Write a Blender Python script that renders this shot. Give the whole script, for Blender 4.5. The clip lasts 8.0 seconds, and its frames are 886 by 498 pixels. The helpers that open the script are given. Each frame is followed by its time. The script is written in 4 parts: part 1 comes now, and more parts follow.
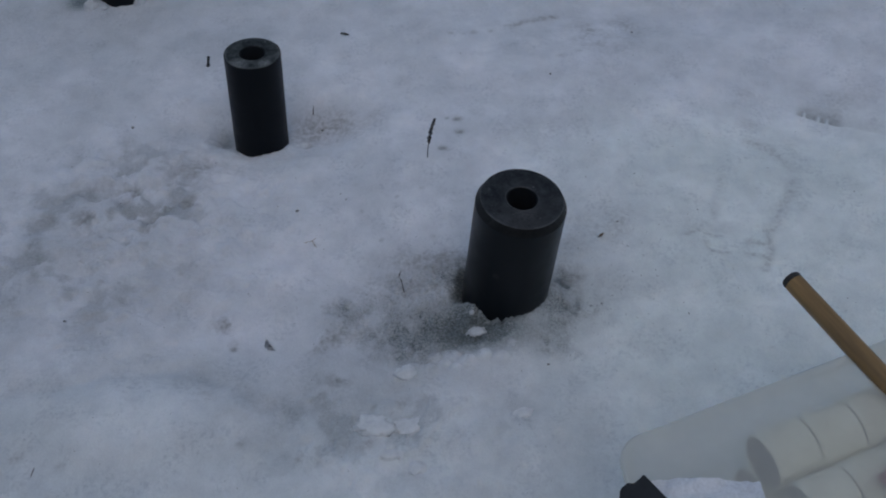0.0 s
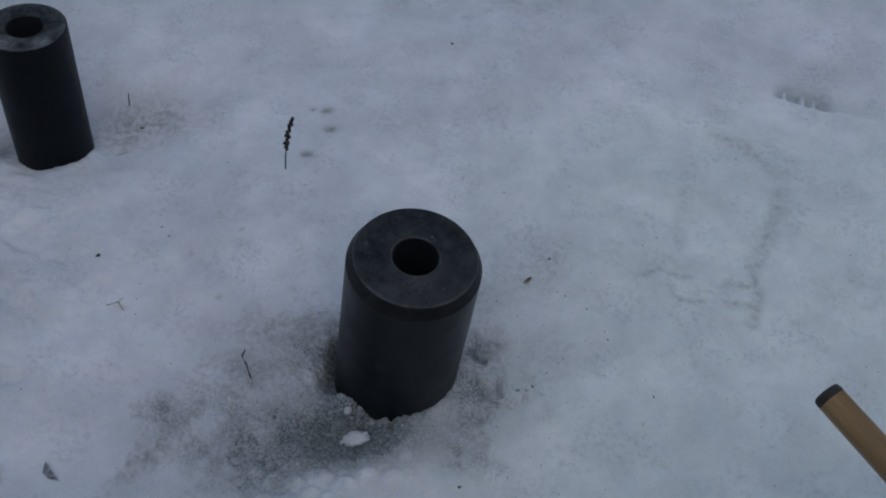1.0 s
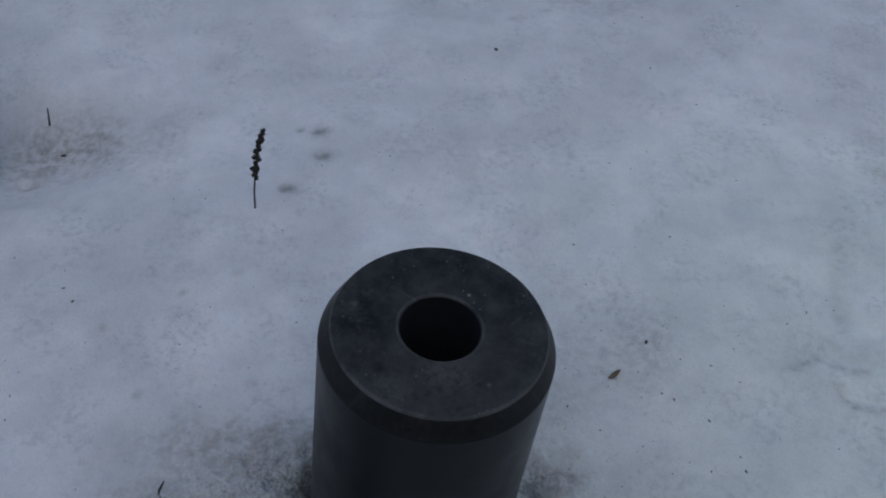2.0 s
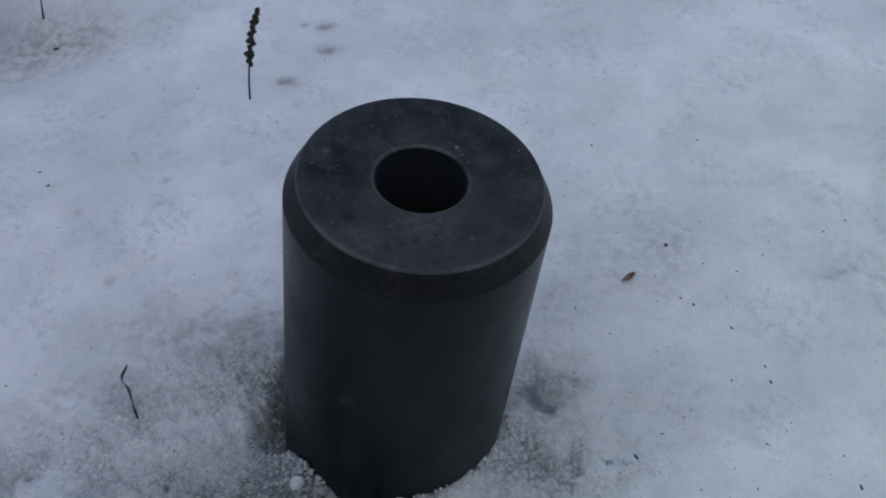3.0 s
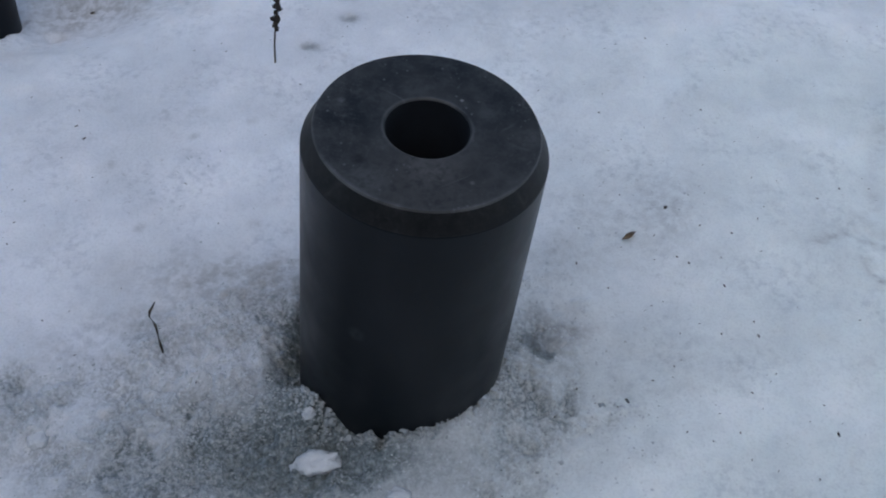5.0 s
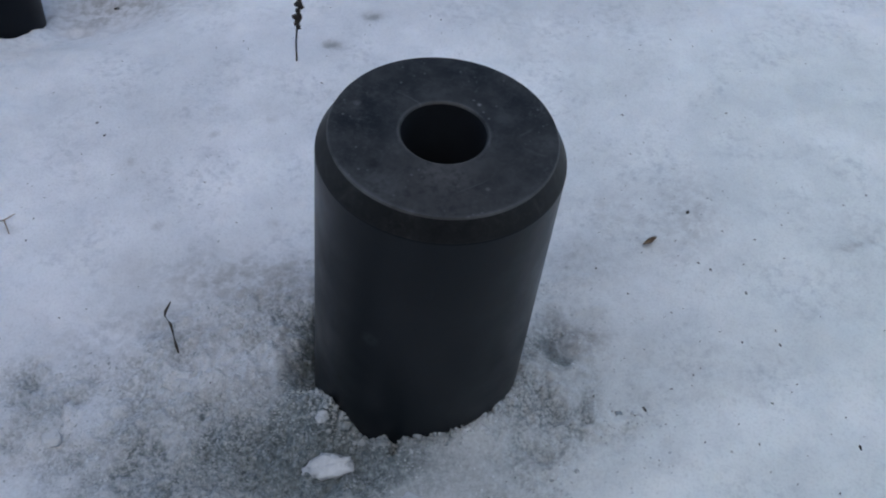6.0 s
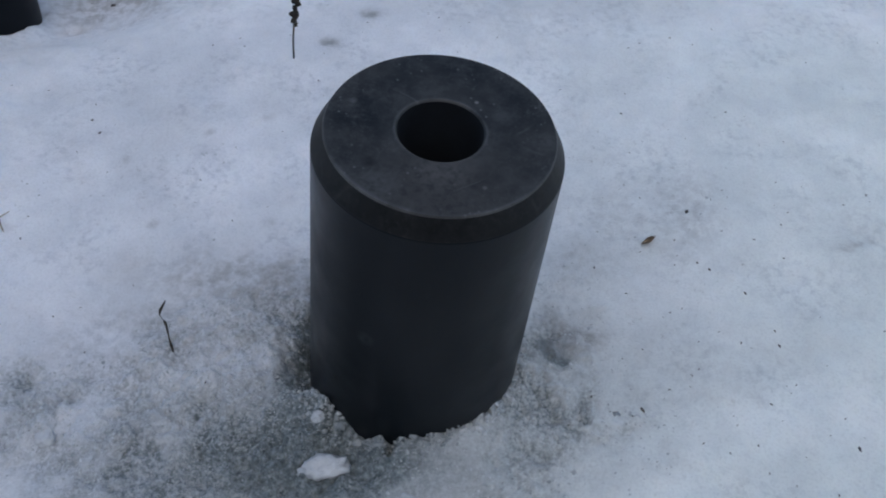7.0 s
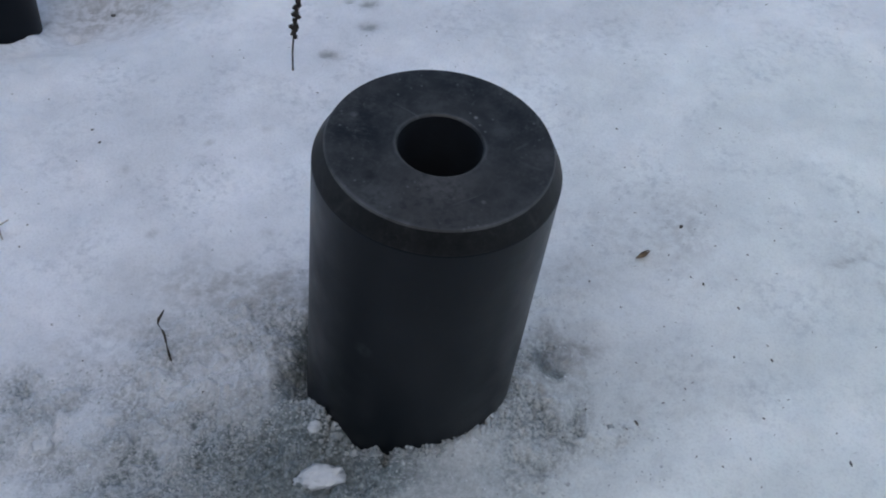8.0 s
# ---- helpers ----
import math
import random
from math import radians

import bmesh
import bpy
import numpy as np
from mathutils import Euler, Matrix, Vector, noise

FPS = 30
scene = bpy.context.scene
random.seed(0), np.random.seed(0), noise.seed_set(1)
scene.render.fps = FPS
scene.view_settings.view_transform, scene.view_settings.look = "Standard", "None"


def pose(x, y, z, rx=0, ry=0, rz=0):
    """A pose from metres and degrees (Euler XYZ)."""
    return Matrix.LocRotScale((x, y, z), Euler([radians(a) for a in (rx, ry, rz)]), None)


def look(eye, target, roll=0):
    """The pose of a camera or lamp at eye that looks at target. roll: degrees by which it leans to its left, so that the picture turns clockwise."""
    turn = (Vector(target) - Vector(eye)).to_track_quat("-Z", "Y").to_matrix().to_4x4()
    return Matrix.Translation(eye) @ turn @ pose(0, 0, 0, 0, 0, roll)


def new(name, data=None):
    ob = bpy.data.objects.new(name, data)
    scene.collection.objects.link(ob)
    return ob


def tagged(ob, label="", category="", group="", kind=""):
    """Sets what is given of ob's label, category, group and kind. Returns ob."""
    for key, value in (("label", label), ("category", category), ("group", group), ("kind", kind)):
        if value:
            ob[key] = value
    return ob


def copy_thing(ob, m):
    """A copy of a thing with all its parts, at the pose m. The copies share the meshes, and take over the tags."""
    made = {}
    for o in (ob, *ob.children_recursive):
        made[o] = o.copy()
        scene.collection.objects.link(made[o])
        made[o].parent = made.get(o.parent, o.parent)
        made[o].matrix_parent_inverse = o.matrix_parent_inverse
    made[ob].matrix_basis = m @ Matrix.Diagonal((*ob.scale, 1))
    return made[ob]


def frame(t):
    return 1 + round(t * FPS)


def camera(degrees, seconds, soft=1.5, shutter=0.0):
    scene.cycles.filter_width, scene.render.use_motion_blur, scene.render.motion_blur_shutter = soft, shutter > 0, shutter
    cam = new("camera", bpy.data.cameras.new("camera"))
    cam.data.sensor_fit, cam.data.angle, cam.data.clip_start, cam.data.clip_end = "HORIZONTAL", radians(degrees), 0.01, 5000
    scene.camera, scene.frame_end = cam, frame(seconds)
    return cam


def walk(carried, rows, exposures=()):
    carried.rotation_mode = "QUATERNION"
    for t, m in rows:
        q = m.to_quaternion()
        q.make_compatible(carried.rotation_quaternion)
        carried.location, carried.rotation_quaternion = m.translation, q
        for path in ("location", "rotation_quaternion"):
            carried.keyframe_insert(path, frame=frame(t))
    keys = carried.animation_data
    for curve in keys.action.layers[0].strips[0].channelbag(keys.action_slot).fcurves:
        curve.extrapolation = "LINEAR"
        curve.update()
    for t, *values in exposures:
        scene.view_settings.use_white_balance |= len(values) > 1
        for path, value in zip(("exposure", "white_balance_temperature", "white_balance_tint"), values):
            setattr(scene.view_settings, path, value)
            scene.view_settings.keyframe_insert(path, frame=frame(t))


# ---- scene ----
cam = camera(45.0, 8.0, soft=2.0)
PATH = [
    (0, (0.087, 0.168, 1.336), (0.029, 1.547, -0.112), -2.0),
    (0.2, (0.075, 0.263, 1.294), (0.081, 1.597, -0.196), -2.1),
    (0.5, (0.05, 0.418, 1.218), (0.142, 1.772, -0.251), -2.0),
    (0.8, (0.094, 0.568, 1.107), (0.243, 1.85, -0.421), 0.9),
    (1, (0.124, 0.655, 1.054), (0.242, 1.928, -0.485), 2.3),
    (1.2, (0.141, 0.739, 0.997), (0.246, 1.994, -0.557), 3.9),
    (2.3, (0.144, 0.95, 0.605), (0.183, 2.395, -0.778), -0.4),
    (2.5, (0.157, 0.948, 0.585), (0.165, 2.332, -0.859), -0.2),
    (3, (0.175, 0.934, 0.584), (0.162, 2.325, -0.854), 0.2),
    (3.5, (0.181, 0.896, 0.596), (0.132, 2.279, -0.848), -0.1),
    (4, (0.196, 0.887, 0.604), (0.15, 2.256, -0.854), 0.4),
    (4.2, (0.195, 0.89, 0.604), (0.137, 2.25, -0.862), 0.0),
    (5.3, (0.188, 0.885, 0.601), (0.123, 2.256, -0.854), 0.3),
    (5.5, (0.197, 0.89, 0.604), (0.097, 2.241, -0.867), -0.7),
    (6, (0.195, 0.896, 0.601), (0.084, 2.253, -0.863), -0.6),
    (6.5, (0.194, 0.899, 0.598), (0.074, 2.254, -0.869), -0.8),
    (6.8, (0.1955, 0.9, 0.5973), (0.0885, 2.255, -0.8695), -0.45),
    (7, (0.196, 0.9, 0.597), (0.087, 2.256, -0.869), -0.4),
    (7.5, (0.194, 0.897, 0.602), (0.092, 2.263, -0.855), 0.2),
    (8, (0.193, 0.896, 0.603), (0.097, 2.268, -0.85), 0.6),
]
EXPOSURES = [(t, stops, 6240 + warm, 5.8) for t, stops, warm in ((0.0, -0.81, 0), (1.2, -0.80, 0), (2.3, -0.67, 0), (2.5, -0.60, 0), (3.0, -0.35, 0), (3.5, -0.28, 0), (4.2, -0.22, 0), (5.5, -0.13, 0), (6.8, -0.12, 0), (7.5, -0.08, 120), (8.0, -0.08, 120))]

walk(cam, [(t, look(eye, target, roll)) for t, eye, target, roll in PATH], EXPOSURES)

# ---- world and light: a low, overcast winter afternoon ----
world = bpy.data.worlds.new("overcast_sky")
scene.world = world
world.use_nodes = True
wn, wl = world.node_tree.nodes, world.node_tree.links
sky = wn.new("ShaderNodeTexSky")
sky.sky_type = "NISHITA"
sky.sun_disc = False
sky.sun_elevation, sky.sun_rotation = radians(63), radians(169)
sky.air_density, sky.dust_density, sky.ozone_density = 1.0, 2.0, 1.2
wl.new(sky.outputs[0], wn["Background"].inputs[0])
wn["Background"].inputs[1].default_value = 0.14

sun_data = bpy.data.lights.new("sun", "SUN")
sun_data.energy, sun_data.angle, sun_data.color = 0.5, radians(110), (1.0, 0.97, 0.93)
sun = new("sun", sun_data)
sun.matrix_world = look((0.8, -3.2, 9.0), (0, 1.2, 0))


# ---- materials ----
def material(name):
    m = bpy.data.materials.new(name)
    m.use_nodes = True
    return m, m.node_tree.nodes, m.node_tree.links, m.node_tree.nodes["Principled BSDF"]


def tex_noise(n, l, scale, detail=4.0, rough=0.6, coords=None):
    t = n.new("ShaderNodeTexNoise")
    t.inputs["Scale"].default_value, t.inputs["Detail"].default_value, t.inputs["Roughness"].default_value = scale, detail, rough
    if coords is None:
        coords = n.new("ShaderNodeTexCoord").outputs["Object"]
    l.new(coords, t.inputs["Vector"])
    return t.outputs["Fac"]


def ramp(n, l, fac, stops):
    r = n.new("ShaderNodeValToRGB")
    while len(r.color_ramp.elements) < len(stops):
        r.color_ramp.elements.new(0.5)
    for e, (p, c) in zip(r.color_ramp.elements, stops):
        e.position, e.color = p, (*c, 1) if len(c) == 3 else c
    l.new(fac, r.inputs["Fac"])
    return r.outputs["Color"]


def mix(n, l, fac, a, b, kind="MIX"):
    x = n.new("ShaderNodeMix")
    x.data_type, x.blend_type = "RGBA", kind
    for sock, v in ((x.inputs[0], fac), (x.inputs[6], a), (x.inputs[7], b)):
        if isinstance(v, (int, float)):
            sock.default_value = v
        elif isinstance(v, tuple):
            sock.default_value = (*v, 1)
        else:
            l.new(v, sock)
    return x.outputs[2]


def bump(n, l, b, height, strength, distance):
    k = n.new("ShaderNodeBump")
    k.inputs["Strength"].default_value, k.inputs["Distance"].default_value = strength, distance
    l.new(height, k.inputs["Height"])
    l.new(k.outputs["Normal"], b.inputs["Normal"])


def simple(name, colour, rough, scale=60.0, vary=0.35, relief=0.3, distance=0.001, metal=0.0, stretch=None):
    """A plain surface with grain at two scales."""
    m, n, l, b = material(name)
    co = n.new("ShaderNodeTexCoord").outputs["Object"]
    if stretch:
        mp = n.new("ShaderNodeMapping")
        mp.inputs["Scale"].default_value = stretch
        l.new(co, mp.inputs["Vector"])
        co = mp.outputs[0]
    fine, broad = tex_noise(n, l, scale * 5, 5, 0.65, co), tex_noise(n, l, scale * 0.6, 3, 0.5, co)
    dark = tuple(c * (1 - vary) for c in colour)
    light = tuple(min(1.0, c * (1 + vary)) for c in colour)
    c1 = ramp(n, l, broad, [(0.3, dark), (0.7, light)])
    c2 = ramp(n, l, fine, [(0.25, (0.72,) * 3), (0.75, (1.0,) * 3)])
    l.new(mix(n, l, 1.0, c1, c2, "MULTIPLY"), b.inputs["Base Color"])
    b.inputs["Roughness"].default_value, b.inputs["Metallic"].default_value = rough, metal
    bump(n, l, b, fine, relief, distance)
    return m


def snow_material():
    """Old trodden snow: white where dry, grey where soaked and in painted shade, brownish where dirty, with clusters of
    grey melt spots.
    """
    m, n, l, b = material("old_snow")
    co = n.new("ShaderNodeTexCoord").outputs["Object"]

    def attr(name):
        a = n.new("ShaderNodeAttribute")
        a.attribute_name = name
        return a.outputs["Fac"]

    def times(p, q):
        t = n.new("ShaderNodeMath")
        t.operation, t.use_clamp = "MULTIPLY", True
        l.new(p, t.inputs[0])
        if isinstance(q, float):
            t.inputs[1].default_value = q
        else:
            l.new(q, t.inputs[1])
        return t.outputs[0]
    damp_shade, dirt_shade, slushy, core, gap = attr("wet_shade"), attr("dirt_shade"), attr("slush"), attr("core"), attr("gap")

    def math2(op, p, q):
        t = n.new("ShaderNodeMath")
        t.operation = op
        for sock, v in zip(t.inputs[:2], (p, q)):
            if isinstance(v, float):
                sock.default_value = v
            else:
                l.new(v, sock)
        return t.outputs[0]
    # slush coloured darker in the creases between its clumps
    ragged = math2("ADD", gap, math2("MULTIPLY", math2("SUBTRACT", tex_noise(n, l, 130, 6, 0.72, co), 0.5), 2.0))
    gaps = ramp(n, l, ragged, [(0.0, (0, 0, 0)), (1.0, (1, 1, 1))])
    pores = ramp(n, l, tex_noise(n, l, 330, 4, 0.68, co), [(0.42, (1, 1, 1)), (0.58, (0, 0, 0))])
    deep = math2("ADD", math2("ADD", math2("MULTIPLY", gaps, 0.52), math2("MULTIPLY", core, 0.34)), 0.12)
    wet_shade = math2("MULTIPLY", slushy, math2("ADD", math2("MULTIPLY", pores, deep), math2("ADD", math2("MULTIPLY", core, 0.36), math2("ADD", math2("MULTIPLY", gaps, 0.22), 0.05))))
    wet_shade = math2("MINIMUM", math2("ADD", wet_shade, damp_shade), 1.0)
    fine, small, mid, broad = (tex_noise(n, l, k, 5, r, co) for k, r in ((520, 0.7), (95, 0.6), (24, 0.55), (7, 0.5)))
    dry = ramp(n, l, broad, [(0.36, (0.818, 0.836, 0.855)), (0.5, (0.875, 0.89, 0.91)), (0.64, (0.950, 0.960, 0.985))])
    dry = mix(n, l, 1.0, dry, ramp(n, l, tex_noise(n, l, 21, 2, 0.45, co), [(0.34, (0.92, 0.925, 0.93)), (0.60, (1.0, 1.0, 1.0))]), "MULTIPLY")
    dry = mix(n, l, 1.0, dry, ramp(n, l, tex_noise(n, l, 52, 5, 0.62, co), [(0.36, (0.958, 0.96, 0.965)), (0.54, (1.0, 1.0, 1.0))]), "MULTIPLY")
    speckle = ramp(n, l, tex_noise(n, l, 145, 4, 0.6, co), [(0.33, (0.82, 0.83, 0.845)), (0.52, (1.0, 1.0, 1.0))])
    patchy = ramp(n, l, tex_noise(n, l, 15, 3, 0.5, co), [(0.46, (0.08, 0.08, 0.08)), (0.62, (1, 1, 1))])
    dry = mix(n, l, 1.0, dry, mix(n, l, patchy, (1.0, 1.0, 1.0), speckle), "MULTIPLY")
    dry = mix(n, l, 1.0, dry, ramp(n, l, fine, [(0.30, (0.86, 0.865, 0.87)), (0.52, (1.0, 1.0, 1.0))]), "MULTIPLY")
    # greener tint towards +x and the viewer, bluer elsewhere
    dry = mix(n, l, 1.0, dry, mix(n, l, attr("green_tint"), (0.975, 0.975, 1.0), (0.985, 1.02, 0.985)), "MULTIPLY")
    soaked = ramp(n, l, tex_noise(n, l, 260, 4, 0.65, co), [(0.32, (0.088, 0.108, 0.115)), (0.5, (0.178, 0.208, 0.220)), (0.68, (0.34, 0.380, 0.395))])
    c = mix(n, l, wet_shade, dry, soaked)
    soil = ramp(n, l, small, [(0.3, (0.195, 0.194, 0.192)), (0.7, (0.365, 0.365, 0.365))])
    dots = ramp(n, l, tex_noise(n, l, 120, 4, 0.6, co), [(0.40, (0.35, 0.35, 0.35)), (0.62, (1, 1, 1))])
    c = mix(n, l, times(dirt_shade, dots), c, soil)
    # grey melt spots a few millimetres wide, in loose clusters
    spots = ramp(n, l, tex_noise(n, l, 200, 5, 0.7, co), [(0.60, (0, 0, 0)), (0.72, (1, 1, 1))])
    where = ramp(n, l, tex_noise(n, l, 10, 4, 0.6, co), [(0.52, (0.02, 0.02, 0.02)), (0.70, (0.7, 0.7, 0.7))])
    c = mix(n, l, times(times(spots, math2("MAXIMUM", where, attr("speck"))), 0.6), c, (0.27, 0.272, 0.275))
    l.new(c, b.inputs["Base Color"])
    r = n.new("ShaderNodeMapRange")
    r.inputs["To Min"].default_value, r.inputs["To Max"].default_value = 0.8, 0.5
    l.new(wet_shade, r.inputs["Value"])
    l.new(r.outputs[0], b.inputs["Roughness"])
    b.inputs["Specular IOR Level"].default_value = 0.2
    l.new(math2("SUBTRACT", 0.75, math2("MULTIPLY", slushy, 0.4)), b.inputs["Subsurface Weight"])
    b.inputs["Subsurface Radius"].default_value = (0.8, 0.9, 1.0)
    b.inputs["Subsurface Scale"].default_value = 0.0022
    grainy = math2("ADD", math2("ADD", math2("MULTIPLY", small, 0.15), math2("MULTIPLY", fine, 0.35)), math2("MULTIPLY", math2("MULTIPLY", tex_noise(n, l, 230, 4, 0.75, co), slushy), 2.2))
    bump(n, l, b, grainy, 0.5, 0.0035)
    return m


def lump_material(name, low, high):
    m, n, l, b = material(name)
    co = n.new("ShaderNodeTexCoord").outputs["Object"]
    f1, f2 = tex_noise(n, l, 500, 4, 0.65, co), tex_noise(n, l, 70, 4, 0.6, co)
    l.new(ramp(n, l, f2, [(0.3, low), (0.6, high)]), b.inputs["Base Color"])
    b.inputs["Roughness"].default_value = 0.6
    bump(n, l, b, f1, 0.6, 0.002)
    return m


def black_paint(name, base, light, rough, worn, rings=(), spots=(), specks=0.0, smear=0.6, gloss=0.2, streaks=0.0, mottle=0.0):
    """Dark coated metal: faint blotches, scuffs and pale specks."""
    m, n, l, b = material(name)
    co = n.new("ShaderNodeTexCoord").outputs["Object"]
    blot, cloud, fine = tex_noise(n, l, 26, 5, 0.6, co), tex_noise(n, l, 8, 3, 0.5, co), tex_noise(n, l, 600, 3, 0.6, co)
    c = ramp(n, l, cloud, [(0.3, base), (0.7, tuple(v * 1.5 for v in base))])
    scuff = ramp(n, l, blot, [(1 - worn - 0.12, (0, 0, 0)), (1 - worn + 0.1, (1, 1, 1))])
    c = mix(n, l, mix(n, l, 1.0, scuff, (smear,) * 3, "MULTIPLY"), c, light)
    if mottle:
        patch = ramp(n, l, tex_noise(n, l, 75, 6, 0.75, co), [(0.44, (0, 0, 0)), (0.66, (mottle,) * 3)])
        c = mix(n, l, patch, c, tuple(v * 1.25 for v in light))
        grit = ramp(n, l, tex_noise(n, l, 330, 5, 0.7, co), [(0.50, (0, 0, 0)), (0.68, (0.7 * mottle,) * 3)])
        bare = ramp(n, l, tex_noise(n, l, 30, 4, 0.6, co), [(0.42, (0.05, 0.05, 0.05)), (0.60, (1, 1, 1))])
        c = mix(n, l, mix(n, l, 1.0, grit, bare, "MULTIPLY"), c, tuple(v * 2.0 for v in light))
        for size, seed in ((9.0, 3.1), (14.0, 7.7)):
            moved = n.new("ShaderNodeVectorMath")
            moved.inputs[1].default_value = (seed, seed * 0.4, 0)
            l.new(co, moved.inputs[0])
            hair = ramp(n, l, tex_noise(n, l, size, 1.5, 0.4, moved.outputs[0]), [(0.4925, (0, 0, 0)), (0.50, (0.75 * mottle,) * 3), (0.5075, (0, 0, 0))])
            worn_here = ramp(n, l, tex_noise(n, l, 38, 3, 0.6, moved.outputs[0]), [(0.48, (0, 0, 0)), (0.62, (1, 1, 1))])
            c = mix(n, l, mix(n, l, 1.0, hair, worn_here, "MULTIPLY"), c, tuple(min(1.0, v * 2.2) for v in light))
    if streaks:
        drawn = n.new("ShaderNodeVectorMath")
        drawn.operation = "MULTIPLY"
        drawn.inputs[1].default_value = (1, 1, 0.03)
        l.new(co, drawn.inputs[0])
        line = ramp(n, l, tex_noise(n, l, 260, 3, 0.6, drawn.outputs[0]), [(0.52, (0, 0, 0)), (0.68, (streaks,) * 3)])
        c = mix(n, l, mix(n, l, 1.0, line, scuff, "MULTIPLY"), c, tuple(min(1.0, v * 3) for v in light))
    # rubbed rings about the axis, some with painted highlights: radius, width, strength
    flat = n.new("ShaderNodeVectorMath")
    flat.operation = "MULTIPLY"
    flat.inputs[1].default_value = (1, 1, 0)
    l.new(co, flat.inputs[0])
    ln = n.new("ShaderNodeVectorMath")
    ln.operation = "LENGTH"
    l.new(flat.outputs[0], ln.inputs[0])
    for radius, width, strength, *arc in rings:
        mr = n.new("ShaderNodeMapRange")
        mr.inputs["From Min"].default_value, mr.inputs["From Max"].default_value = radius - width, radius + width
        l.new(ln.outputs["Value"], mr.inputs["Value"])
        band = ramp(n, l, mr.outputs[0], [(0.0, (0, 0, 0)), (0.5, (strength,) * 3), (1.0, (0, 0, 0))])
        uneven = ramp(n, l, tex_noise(n, l, 55, 4, 0.6, co), [(0.32, (0.15,) * 3), (0.65, (1, 1, 1))])
        band = mix(n, l, 1.0, band, uneven, "MULTIPLY")
        if arc:
            # rubbed edge with painted highlight along part of the ring: its middle and reach
            away = n.new("ShaderNodeVectorMath")
            away.operation = "DISTANCE"
            l.new(co, away.inputs[0])
            away.inputs[1].default_value = arc[0]
            near = n.new("ShaderNodeMapRange")
            near.inputs["From Min"].default_value, near.inputs["From Max"].default_value = arc[1], arc[1] * 0.4
            l.new(away.outputs["Value"], near.inputs["Value"])
            band = mix(n, l, 1.0, band, near.outputs[0], "MULTIPLY")
        c = mix(n, l, band, c, tuple(min(1.0, v * 4.6) for v in light))
    # single marks: place, radius, colour, strength
    for place, radius, colour, strength in spots:
        ds = n.new("ShaderNodeVectorMath")
        ds.operation = "DISTANCE"
        l.new(co, ds.inputs[0])
        ds.inputs[1].default_value = place
        mr = n.new("ShaderNodeMapRange")
        mr.inputs["From Min"].default_value, mr.inputs["From Max"].default_value = radius, radius * 0.3
        mr.inputs["To Max"].default_value = strength
        l.new(ds.outputs["Value"], mr.inputs["Value"])
        ragged = ramp(n, l, tex_noise(n, l, 240, 3, 0.6, co), [(0.30, (0.1,) * 3), (0.6, (1, 1, 1))])
        c = mix(n, l, mix(n, l, 1.0, mr.outputs[0], ragged, "MULTIPLY"), c, colour)
    vor = n.new("ShaderNodeTexVoronoi")
    vor.inputs["Scale"].default_value = 210
    l.new(co, vor.inputs["Vector"])
    speck = ramp(n, l, vor.outputs["Distance"], [(0.10, (specks,) * 3), (0.19, (0, 0, 0))])
    gate = ramp(n, l, tex_noise(n, l, 40, 2, 0.5, co), [(0.50, (0, 0, 0)), (0.58, (1, 1, 1))])
    c = mix(n, l, mix(n, l, 1.0, speck, gate, "MULTIPLY"), c, tuple(min(1, v * 3.2) for v in light))
    l.new(c, b.inputs["Base Color"])
    rr = ramp(n, l, blot, [(0.3, (rough - 0.06,) * 3), (0.7, (rough + 0.12,) * 3)])
    l.new(rr, b.inputs["Roughness"])
    b.inputs["Specular IOR Level"].default_value = gloss
    bump(n, l, b, fine, 0.12, 0.0004)
    return m


SNOW = snow_material()
LUMP, FRESH = lump_material("packed_snow", (0.52, 0.545, 0.58), (0.69, 0.715, 0.75)), lump_material("fresh_snow", (0.70, 0.725, 0.75), (0.84, 0.86, 0.885))
COAT = black_paint("black_coating", (0.0038, 0.0056, 0.0078), (0.009, 0.0118, 0.0148), 0.34, 0.3, streaks=0.5, gloss=0.18,
                   spots=(((-0.029, -0.064, 0.108), 0.007, (0.05, 0.055, 0.06), 0.5), ((-0.047, -0.0523, 0.048), 0.0042, (0.0005, 0.0005, 0.0005), 1.0)))
PLAIN_COAT = black_paint("dull_black_coating", (0.0042, 0.0056, 0.0080), (0.009, 0.0115, 0.0145), 0.42, 0.3, streaks=0.3, gloss=0.13)
